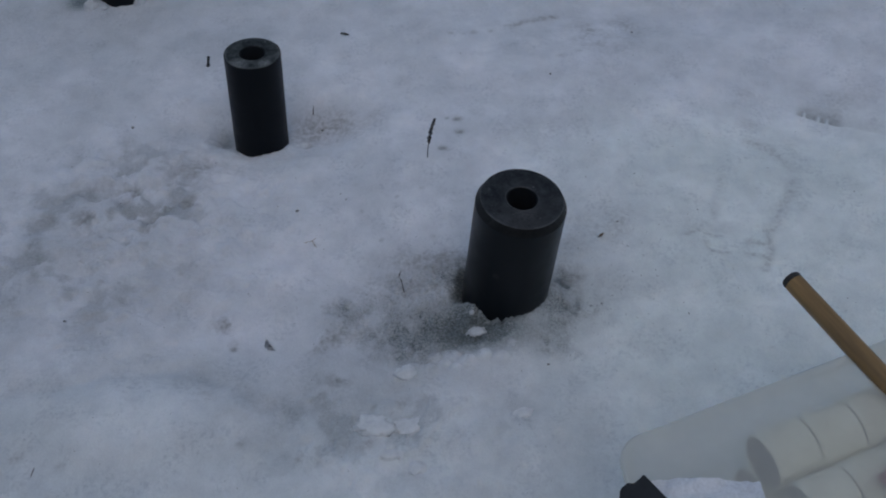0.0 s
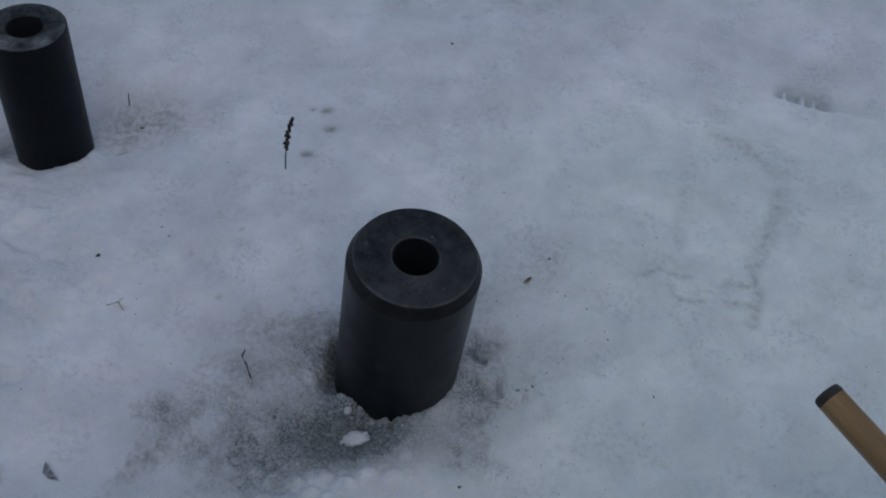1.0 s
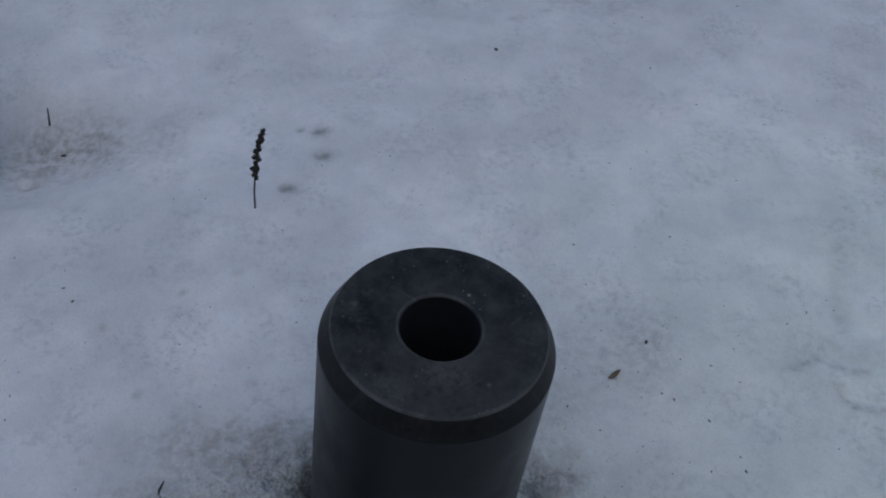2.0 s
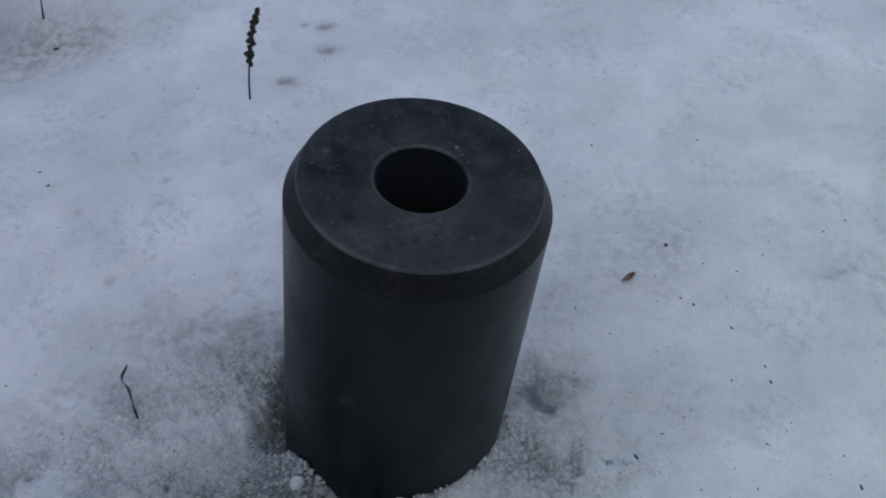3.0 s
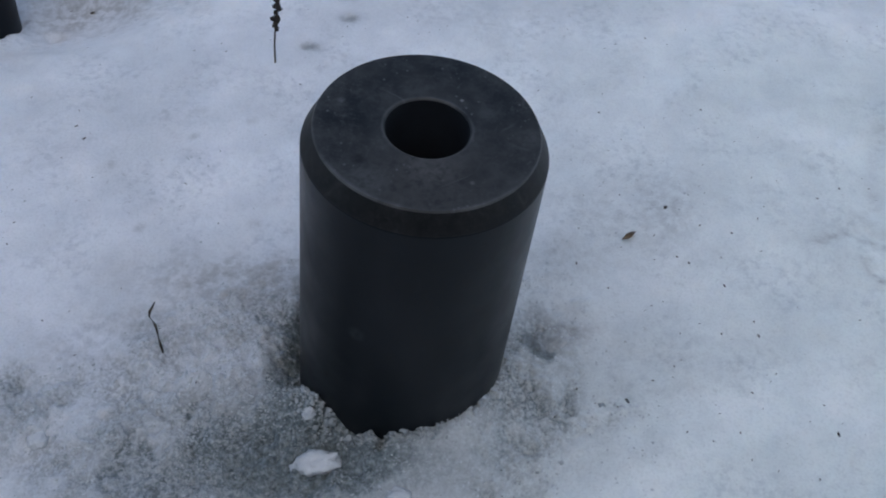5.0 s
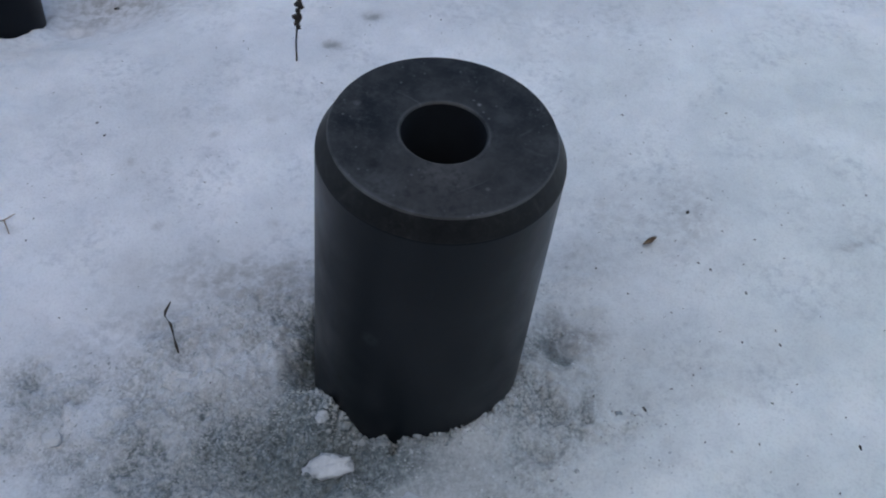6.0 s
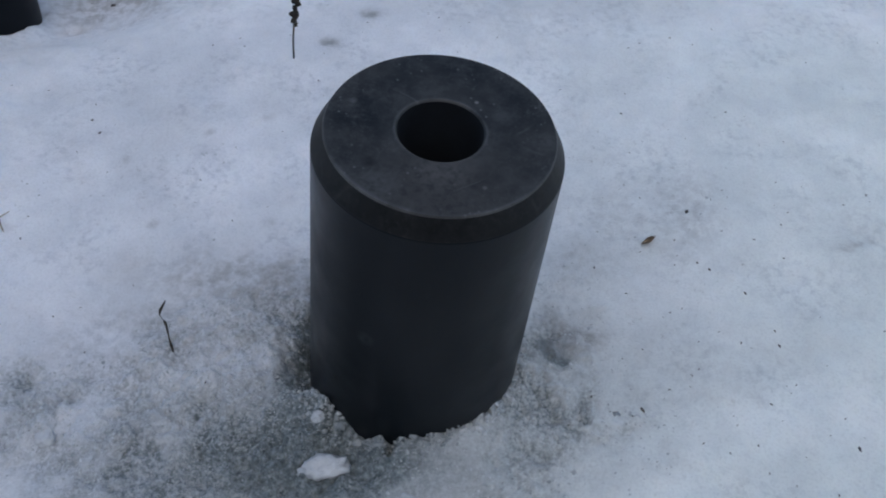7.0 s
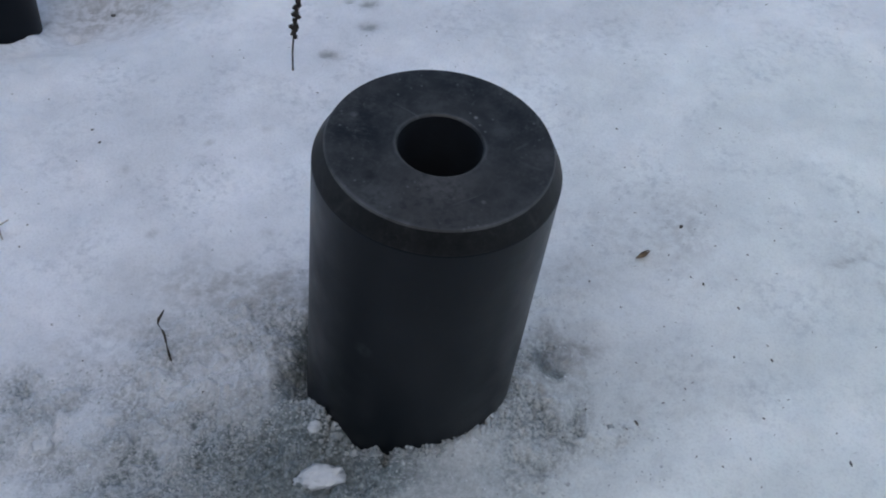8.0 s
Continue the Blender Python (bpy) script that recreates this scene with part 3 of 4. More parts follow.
def build_ground():
    xs = steps((-0.95, -0.30, 0.006), (-0.30, -0.14, 0.003), (-0.14, 0.32, 0.0015), (0.32, 0.50, 0.003), (0.50, 0.69, 0.005), (0.69, 0.84, 0.0025), (0.84, 1.05, 0.005))
    ys = steps((0.55, 1.12, 0.006), (1.12, 1.18, 0.003), (1.18, 1.46, 0.0015), (1.46, 1.60, 0.003), (1.60, 1.95, 0.003), (1.95, 2.50, 0.006))
    X, Y = np.meshgrid(xs, ys)
    Z = height(X, Y)
    nx, ny = len(xs), len(ys)
    me = bpy.data.meshes.new("ground")
    i = (np.arange(ny - 1)[:, None] * nx + np.arange(nx - 1)[None]).ravel()
    quads = np.stack([i, i + 1, i + nx + 1, i + nx], -1).astype(np.int32)
    fill(me, np.stack([X, Y, Z], -1).reshape(-1, 3), quads)
    me.polygons.foreach_set("use_smooth", np.ones(len(quads), bool))
    # how grey the snow is: soaked slush, painted shade and broad tone
    s = slush(X, Y)
    cloud = fractal(X, Y, 0.16, 32, 4, 0.55)
    core = 1.0 * blob(X, Y, 0.070, 1.252, 0.055, 0.032, 8, 2) + 0.16 * blob(X, Y, 0.0, 1.242, 0.06, 0.035, 0, 2.5) + 0.35 * blob(X, Y, 0.150, 1.248, 0.04, 0.022, 5, 2.5) + 0.7 * blob(X, Y, 0.066, 1.355, 0.012, 0.040, 0, 2.5) + 0.55 * blob(X, Y, 0.24, 1.365, 0.022, 0.024, 0, 2.5) + 0.06 * blob(X, Y, 0.01, 1.30, 0.11, 0.075, 20, 2.5)
    # high where clumps and knobs lie low, which darkens the creases
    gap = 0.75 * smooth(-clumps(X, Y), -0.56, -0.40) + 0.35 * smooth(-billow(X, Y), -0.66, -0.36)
    for x0, y0, q in ((-0.086, 1.346, 0.022), (0.047, 1.323, 0.018), (-0.076, 1.305, 0.016), (-0.007, 1.294, 0.016), (0.019, 1.269, 0.024), (-0.109, 1.284, 0.014), (-0.055, 1.268, 0.016), (-0.005, 1.354, 0.014), (0.027, 1.356, 0.013)):
        core = core + 0.5 * blob(X, Y, x0, y0, q, q * 0.75, 20, 2.5)
    core = np.clip(core * (0.6 + 0.8 * fractal(X, Y, 0.05, 36, 3, 0.6)), 0, 1)
    trodden = blob(X, Y, -0.56, 1.50, 0.20, 0.24, 0, 3) + 0.6 * blob(X, Y, -0.05, 1.07, 0.24, 0.12, 0, 3)
    clod = fractal(X, Y, 0.05, 8, 4, 0.6)
    # crease shade painted among the trodden clods; broad tone darkens towards -x
    wet_shade = 0.10 * smooth(cloud, 0.42, 0.75) * (1 - 0.6 * smooth(X, 0.2, 0.5)) + 0.15 * smooth(-X, 0.0, 0.6) + 0.42 * trodden * smooth(-clod, -0.54, -0.30)
    wet_shade = wet_shade + 0.18 * blob(X, Y, -0.12, 1.14, 0.30, 0.10, 0, 3) + 0.06 * blob(X, Y, -0.03, 1.36, 0.12, 0.09, 0, 3)
    # slush and snow about the first cylinder's foot, toned down
    wet_shade = wet_shade + 0.28 * blob(X, Y, 0.060, 1.262, 0.085, 0.055, 15, 2) + 0.10 * blob(X, Y, 0.13, 1.33, 0.17, 0.13, 0, 2) + 0.34 * blob(X, Y, 0.150, 1.248, 0.085, 0.035, 8, 2.5) + 0.20 * blob(X, Y, 0.225, 1.300, 0.055, 0.075, -25, 2.5) + 0.36 * blob(X, Y, 0.072, 1.300, 0.042, 0.034, 0, 2.5) + 0.36 * blob(X, Y, 0.110, 1.268, 0.055, 0.026, -15, 2.5) + 0.14 * blob(X, Y, -0.115, 1.300, 0.06, 0.05, 20, 2.5)
    # the pock marks, given a darker tone
    for px, py, pr, a in ((0.054, 1.787, 0.007, 0.7), (0.060, 1.748, 0.006, 0.6), (0.028, 1.697, 0.006, 0.7), (0.035, 1.79, 0.005, 0.4), (-0.235, 1.752, 0.010, 0.4)):
        wet_shade = wet_shade + a * blob(X, Y, px, py, pr, pr * 0.7, 15, 2.5) * (0.4 + fractal(X, Y, 0.012, 63, 2))
    # shadow band behind the mound, painted into the snow colour
    wet_shade = wet_shade + 0.20 * stroke(X, Y, [(-0.629, 1.150), (-0.552, 1.160), (-0.479, 1.184), (-0.366, 1.196), (-0.279, 1.150), (-0.202, 1.090)], 0.024) * smooth(cloud, 0.25, 0.55)
    # darker towards the far side
    wet_shade = wet_shade + 0.13 * smooth(Y, 1.75, 2.25)
    # dark patches beside the second and third cylinders, tread hollow, small dark crescent
    wet_shade = wet_shade + 0.6 * blob(X, Y, -0.800, 2.228, 0.030, 0.030, 0, 2.5) + 0.45 * blob(X, Y, -0.398, 1.768, 0.016, 0.030, 0, 2.5) + 0.45 * tread(X, Y) + 0.8 * stroke(X, Y, [(0.229, 1.368), (0.234, 1.357), (0.243, 1.353)], 0.005)
    wet_shade = wet_shade * (1 - 0.6 * knobs(X, Y))
    wet_shade = wet_shade * (1 - 0.95 * blob(X, Y, -0.42, 1.095, 0.17, 0.058, 2, 3))
    # dark ring in the melted hollow at one side of the foot
    r = np.hypot(X - FOOT_A.x, Y - FOOT_A.y)
    wet_shade = wet_shade + 0.95 * np.exp(-((r - R_A) / 0.014) ** 2) * (0.35 + 1.1 * fractal(X, Y, 0.012, 45, 3, 0.65)) * smooth((0.93 * (FOOT_A.x - X) + 0.36 * (Y - FOOT_A.y)) / np.maximum(r, 1e-4), 0.45, 0.92)
    # dirt and dark smudges: patches with ragged edges
    dirt_shade = np.zeros_like(X)
    rag = fractal(X, Y, 0.08, 41, 5, 0.6)
    for cx, cy, rx, ry, a in ((0.375, 2.11, 0.075, 0.09, 0.80), (0.352, 2.045, 0.03, 0.015, 0.4), (-0.40, 1.655, 0.09, 0.045, 0.45), (-0.21, 1.80, 0.10, 0.05, 0.75), (-0.395, 1.745, 0.020, 0.030, 0.75), (-0.35, 1.685, 0.09, 0.025, 0.35),
                              (-0.58, 1.59, 0.08, 0.06, 0.35), (-0.60, 1.46, 0.07, 0.07, 0.3), (-0.43, 1.63, 0.09, 0.04, 0.3), (0.83, 1.89, 0.10, 0.04, 0.25),
                              (-0.30, 1.12, 0.12, 0.03, 0.25), (0.015, 1.41, 0.085, 0.028, 0.62), (0.038, 1.413, 0.045, 0.022, 0.8), (-0.085, 1.346, 0.035, 0.018, 0.55), (-0.05, 1.36, 0.08, 0.03, 0.35), (0.24, 1.365, 0.04, 0.035, 0.5), (0.250, 1.372, 0.026, 0.020, 0.85),
                              (0.30, 1.33, 0.08, 0.06, 0.22), (0.34, 1.50, 0.035, 0.05, 0.42), (0.25, 1.45, 0.05, 0.03, 0.3), (0.285, 1.50, 0.05, 0.03, 0.25), (0.665, 1.63, 0.02, 0.08, 0.25), (0.50, 1.50, 0.05, 0.04, 0.22),
                              (0.055, 1.787, 0.011, 0.009, 0.85), (0.06, 1.748, 0.010, 0.008, 0.65), (0.028, 1.697, 0.010, 0.007, 0.85), (-0.235, 1.752, 0.013, 0.01, 0.6), (0.22, 1.75, 0.10, 0.05, 0.15)):
        dirt_shade = np.maximum(dirt_shade, a * blob(X, Y, cx, cy, rx, ry, 0, 2.5) * (smooth(rag, 0.28, 0.62) if rx > 0.015 else 1.0))
    # the tread hollow gets a darker colour here as well
    dirt_shade = np.maximum(dirt_shade, 0.5 * tread(X, Y) * (0.6 + 0.4 * smooth(rag, 0.3, 0.6)))
    # the edge and heel of the boot print, drawn darker
    def mark(points, width, strength, low=0.2, high=0.5):
        np.maximum(dirt_shade, strength * stroke(X, Y, points, width) * smooth(rag, low, high), out=dirt_shade)
    mark([(0.61, 1.735), (0.64, 1.719), (0.668, 1.68), (0.676, 1.64), (0.669, 1.60), (0.63, 1.535), (0.60, 1.48)], 0.012, 0.40)
    mark([(0.597, 1.48), (0.594, 1.43), (0.578, 1.395)], 0.007, 0.55, 0.1, 0.4)
    mark([(0.542, 1.624), (0.524, 1.573), (0.508, 1.516)], 0.009, 0.26)
    for x0, y0, x1, y1 in ((0.455, 1.474, 0.478, 1.482), (0.488, 1.474, 0.512, 1.468), (0.486, 1.455, 0.492, 1.432), (0.492, 1.434, 0.520, 1.430), (0.560, 1.458, 0.590, 1.452), (0.555, 1.425, 0.590, 1.420)):
        mark([(x0, y0), (x1, y1)], 0.0055, 0.5, 0.1, 0.4)
    # scuffs and pits at the far side
    mark([(0.17, 2.125), (0.20, 2.152), (0.235, 2.166), (0.27, 2.173)], 0.009, 0.7, 0.1, 0.4)
    for x0, y0, q, a in ((0.161, 2.125, 0.007, 0.6), (0.338, 2.108, 0.018, 0.6), (0.352, 2.048, 0.022, 0.5), (0.318, 2.070, 0.014, 0.45), (0.395, 2.155, 0.03, 0.35), (0.178, 2.135, 0.006, 0.5), (0.04, 2.086, 0.008, 0.5), (0.065, 2.088, 0.007, 0.4), (0.088, 2.093, 0.010, 0.6), (0.126, 2.099, 0.008, 0.45), (0.34, 2.115, 0.010, 0.85),
                         (0.327, 2.108, 0.008, 0.5), (0.429, 2.109, 0.008, 0.45), (0.271, 2.004, 0.009, 0.4), (0.310, 2.02, 0.008, 0.35), (-0.299, 1.231, 0.008, 0.85), (-0.301, 1.243, 0.010, 0.4), (-0.187, 1.446, 0.006, 0.4), (0.633, 1.884, 0.02, 0.3), (0.62, 1.79, 0.022, 0.28)):
        np.maximum(dirt_shade, a * blob(X, Y, x0, y0, q, q * 0.8, 0, 2.5), out=dirt_shade)
    for x0, y0, q in ((-0.326, 1.133, 0.007), (-0.257, 1.041, 0.009), (-0.170, 1.018, 0.007), (-0.086, 1.012, 0.008), (-0.148, 1.132, 0.008), (-0.065, 1.109, 0.006), (-0.021, 1.117, 0.014), (-0.110, 1.157, 0.008), (-0.143, 1.242, 0.012), (-0.521, 1.005, 0.009), (-0.591, 1.025, 0.013), (-0.539, 1.357, 0.009), (-0.071, 1.041, 0.016), (-0.438, 1.665, 0.012)):
        np.maximum(dirt_shade, 0.5 * blob(X, Y, x0, y0, q, q * 0.7, 25, 2.5), out=dirt_shade)
    for x0, y0, q in ((-0.130, 1.592, 0.005), (-0.053, 1.596, 0.006), (-0.007, 1.586, 0.006), (-0.051, 1.561, 0.005), (-0.073, 1.458, 0.006), (0.015, 1.465, 0.006), (-0.112, 1.523, 0.005)):
        np.maximum(dirt_shade, 0.34 * blob(X, Y, x0, y0, q, q * 0.8, 30, 2.5), out=dirt_shade)
    # more painted shade, in the hollows of the trodden clods
    for x0, y0, q in ((-0.516, 1.641, 0.03), (-0.474, 1.541, 0.022), (-0.484, 1.497, 0.018), (-0.487, 1.464, 0.016), (-0.541, 1.583, 0.03), (-0.434, 1.559, 0.015), (-0.43, 1.65, 0.03), (-0.60, 1.52, 0.03), (-0.15, 1.24, 0.03), (-0.12, 1.17, 0.025), (-0.32, 1.28, 0.02)):
        np.maximum(dirt_shade, 0.8 * blob(X, Y, x0, y0, q, q * 0.7, 30, 2.5) * smooth(clod, 0.58, 0.42), out=dirt_shade)
    speck = np.zeros_like(X)
    for x0, y0, rx, ry in ((0.271, 1.552, 0.05, 0.025), (0.34, 1.529, 0.035, 0.05), (0.279, 1.587, 0.04, 0.02), (0.375, 1.631, 0.04, 0.02), (0.355, 1.431, 0.04, 0.03), (0.282, 1.379, 0.05, 0.04), (0.30, 1.50, 0.07, 0.05), (-0.12, 1.50, 0.10, 0.06)):
        speck = np.maximum(speck, blob(X, Y, x0, y0, rx, ry, 0, 2.5) * smooth(rag, 0.3, 0.6))
    green_tint = np.maximum(smooth(X + 0.18 * (fractal(X, Y, 0.22, 66, 3) - 0.5), -0.02, 0.50), 0.45 * smooth(-Y + 0.1 * (fractal(X, Y, 0.22, 67, 3) - 0.5), -1.28, -1.02)) * (1 - smooth(Y, 1.65, 1.95))
    for name, v in (("green_tint", green_tint), ("speck", speck), ("wet_shade", np.clip(wet_shade, 0, 1)), ("dirt_shade", np.clip(dirt_shade, 0, 0.85)), ("slush", s * (1 - 0.5 * blob(X, Y, 0.0, 1.325, 0.075, 0.022, 20, 2.5)) * (1 - 0.5 * blob(X, Y, 0.222, 1.268, 0.045, 0.038, 0, 2.5))), ("core", core), ("gap", gap)):
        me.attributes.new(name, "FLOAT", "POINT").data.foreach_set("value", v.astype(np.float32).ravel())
    me.materials.append(SNOW)
    return tagged(new("ground", me), "trodden old snow, grey with slush around the cylinders", "snow", kind="structure")


build_ground()


def unseen_wall():
    """An unseen boarded wall, added behind the viewer to darken the cylinder's front."""
    m = simple("unseen_boards", (0.046, 0.050, 0.056), 0.85, 6, 0.35, 0.4, 0.004, stretch=(1, 1, 0.08))
    bm = bmesh.new()
    bmesh.ops.create_cube(bm, size=1.0)
    for v in bm.verts:
        v.co = (v.co.x * 9.0, v.co.y * 0.12, v.co.z * 3.2)
    return tagged(part("unseen_dark_wall", bm, m, smooth=False, place=pose(0.3, -2.3, 1.35)), "unseen dark wall added behind the viewer to darken reflections", "wall", kind="structure")


unseen_wall()


# ---- the cylinders ----
def heavy_cylinder(foot, axis, radius, length, bore, chamfer, face_mat, label, body_mat, spin=0.0):
    """A thick-walled dark cylinder standing in the snow. length: from snow level to the top."""
    ob = thing("metal_cylinder", upright(foot.x, foot.y, foot.z, axis) @ pose(0, 0, 0, 0, 0, spin), label, "metal cylinder", "cylinders standing in the snow")
    cw, ch = chamfer
    e = 0.0008
    part("body", lathe([(radius - 0.012, -0.09), (radius, -0.09), (radius, length * 0.5), (radius, length - ch - e), (radius - e * 0.4, length - ch)]), body_mat, ob)
    part("rim", lathe([(radius - e * 0.4, length - ch), (radius - cw - 0.0002, length - 0.0012)]), RIM, ob, "narrow sloping rim rubbed dull")
    part("top_face", lathe([(radius - cw, length - 0.0012), (radius - cw - 0.0007, length), (radius * 0.7, length), (bore + 0.006, length), (bore + 0.0012, length), (bore, length - 0.001)]), face_mat, ob, "scuffed flat ring with pale specks")
    part("bore", lathe([(bore, length - 0.001), (bore, 0.0), (bore, -0.06), (0.0005, -0.06)], 64), BORE, ob, "dark central hole")
    return ob


cyl_a = heavy_cylinder(FOOT_A, AXIS_A, R_A, 0.2182, 0.0239, (0.0062, 0.013), FACE, "smooth black metal cylinder with sloping rim standing in grey slush", COAT)
cyl_b = heavy_cylinder(FOOT_B, AXIS_B, R_B, 0.2020, 0.0232, (0.0012, 0.0012), RUST_FACE, "narrow black metal cylinder with worn grey end standing in snow", PLAIN_COAT)
cyl_c = heavy_cylinder(FOOT_C, Vector((0, 0, 1)), R_C, 0.20, 0.0239, (0.004, 0.006), FACE, "black metal cylinder standing among white snow clods", PLAIN_COAT)


# ---- snow lumps ----
def snow_lump(x, y, sx, sy, sz, turn, seed, sink=0.42):
    bm = bmesh.new()
    bmesh.ops.create_icosphere(bm, subdivisions=4, radius=0.5)
    off = Vector((seed * 3.7, seed * 1.9, seed))
    for v in bm.verts:
        d = v.co.normalized()
        k = 0.92 + 0.26 * noise.noise(d * 1.5 + off) + 0.26 * abs(noise.noise(d * 2.3 + off * 1.3)) + 0.11 * noise.fractal(d * 6 + off, 0.7, 2.0, 4) + 0.09 * noise.noise(d * 11 + off) + 0.06 * noise.noise(d * 23 + off)
        v.co = Vector((v.co.x * sx, v.co.y * sy, v.co.z * sz)) * k
    ob = part("snow_lump", bm, FRESH if y < 1.2 else LUMP, place=pose(x, y, ground_z(x, y) + sz * (0.5 - sink), 0, 0, turn), sharp=0)
    return tagged(ob, "clump of packed white snow lying on the slush", "snow lump", "loose clumps of snow")


for k, (x, y, sx, sy, sz, turn) in enumerate(((0.090, 1.257, 0.034, 0.017, 0.015, 12), (0.083, 1.284, 0.009, 0.008, 0.008, 30), (-0.097, 1.266, 0.014, 0.013, 0.008, 0),
                                              (-0.02, 1.172, 0.034, 0.027, 0.016, 20), (-0.062, 1.073, 0.058, 0.040, 0.016, -10), (-0.012, 1.076, 0.056, 0.036, 0.016, 15),
                                              (-0.035, 1.026, 0.044, 0.020, 0.010, 4), (0.004, 1.003, 0.028, 0.026, 0.012, 40), (0.146, 1.231, 0.018, 0.014, 0.010, 0),
                                              (-0.088, 1.072, 0.012, 0.016, 0.008, 60), (0.16, 1.10, 0.030, 0.020, 0.008, 10), (-0.768, 2.206, 0.034, 0.030, 0.030, 10), (-0.738, 2.197, 0.020, 0.016, 0.012, 0), (-0.662, 2.214, 0.026, 0.024, 0.020, 30), (-0.647, 2.240, 0.022, 0.026, 0.022, 70))):
    snow_lump(x, y, sx, sy, sz, turn, k + 1)


def crumbs():
    """Loose grains of ice in the slush: too many to count."""
    rng = np.random.default_rng(7)
    base = bmesh.new()
    bmesh.ops.create_icosphere(base, subdivisions=1, radius=1.0)
    base.verts.index_update()
    bv = np.array([v.co[:] for v in base.verts])
    bf = np.array([[v.index for v in f.verts] for f in base.faces])
    base.free()
    count = 260000
    px, py = rng.uniform(-0.20, 0.42, count), rng.uniform(1.13, 1.56, count)
    thick = smooth(clumps(px, py), 0.34, 0.58)
    keep = (rng.random(count) < slush(px, py) ** 1.3 * (0.10 + 0.34 * thick)) & (np.hypot(px - FOOT_A.x, py - FOOT_A.y) > R_A + 0.002) & (np.hypot(px - 0.238, py - 1.366) > 0.014)
    px, py = px[keep], py[keep]
    # crumbs heaped against the foot of the cylinder
    rim = 1500
    a = rng.uniform(0, 2 * math.pi, rim)
    d = R_A + np.abs(rng.normal(0, 0.0045, rim)) + 0.0005
    px, py = np.concatenate([px, FOOT_A.x + d * np.cos(a)]), np.concatenate([py, FOOT_A.y + d * np.sin(a)])
    # coarser clods against its front
    clods = 220
    b = rng.uniform(3.35, 4.65, clods)
    e = R_A + 0.001 + np.abs(rng.normal(0, 0.007, clods))
    px, py = np.concatenate([px, FOOT_A.x + e * np.cos(b)]), np.concatenate([py, FOOT_A.y + e * np.sin(b)])
    size = np.clip(rng.lognormal(math.log(0.00058), 0.40, len(px)), 0.00028, 0.0019)
    size[-rim - clods:-clods] *= np.where(rng.random(rim) < 0.22, 2.3, 1.2)
    size[-clods:] = rng.uniform(0.0007, 0.0016, clods)
    pz = height(px, py) - size * 0.3
    pz[-clods:] += rng.uniform(0, 0.0015, clods)
    pz[-rim - clods:-clods] += rng.uniform(0, 0.004, rim) * np.exp(-((d - R_A) / 0.006) ** 2) * smooth(np.cos(a), -0.75, -0.3)
    # crumbs take a darker colour low down between the clumps
    light = 0.55 - 0.42 * smooth(clumps(px, py), 0.40, 0.58) - 0.25 * blob(px, py, 0.0, 1.325, 0.075, 0.022, 20, 2.5)
    soak_crease = np.clip(0.9 * blob(px, py, 0.074, 1.252, 0.075, 0.042, 8, 2.5) + 1.0 * blob(px, py, 0.064, 1.350, 0.018, 0.04, 0, 2.5) + light, 0, 1)
    n = len(px)
    jit = 1 + 0.5 * rng.standard_normal((n, len(bv), 1))
    turn = rng.uniform(0, 2 * math.pi, n)
    v = bv[None] * np.clip(jit, 0.5, 1.6) * np.stack([rng.uniform(0.7, 1.4, n), rng.uniform(0.7, 1.4, n), rng.uniform(0.5, 0.9, n)], -1)[:, None]
    c, s = np.cos(turn)[:, None], np.sin(turn)[:, None]
    v = np.stack([v[..., 0] * c - v[..., 1] * s, v[..., 0] * s + v[..., 1] * c, v[..., 2]], -1) * size[:, None, None] + np.stack([px, py, pz], -1)[:, None]
    f = bf[None] + (np.arange(n) * len(bv))[:, None, None]
    me = bpy.data.meshes.new("snow_crumbs")
    fill(me, v.reshape(-1, 3), f.reshape(-1, 3))
    me.attributes.new("soak_crease", "FLOAT", "POINT").data.foreach_set("value", np.repeat(soak_crease, len(bv)).astype(np.float32))
    me.materials.append(CRUMB)
    return tagged(new("snow_crumbs", me), "loose wet crumbs of ice strewn over the slush", "ice crumbs", kind="stuff")


def crumb_material():
    m, n, l, b = material("ice_crumbs")
    g = n.new("ShaderNodeNewGeometry").outputs["Random Per Island"]
    k = n.new("ShaderNodeAttribute")
    k.attribute_name = "soak_crease"
    light = ramp(n, l, g, [(0.0, (0.50, 0.535, 0.56)), (0.5, (0.58, 0.615, 0.645)), (1.0, (0.72, 0.755, 0.79))])
    dark = ramp(n, l, g, [(0.0, (0.20, 0.222, 0.23)), (0.7, (0.28, 0.305, 0.315)), (1.0, (0.38, 0.405, 0.42))])
    l.new(mix(n, l, k.outputs["Fac"], light, dark), b.inputs["Base Color"])
    b.inputs["Roughness"].default_value = 0.5
    b.inputs["Specular IOR Level"].default_value = 0.1
    return m


CRUMB = crumb_material()
crumbs()


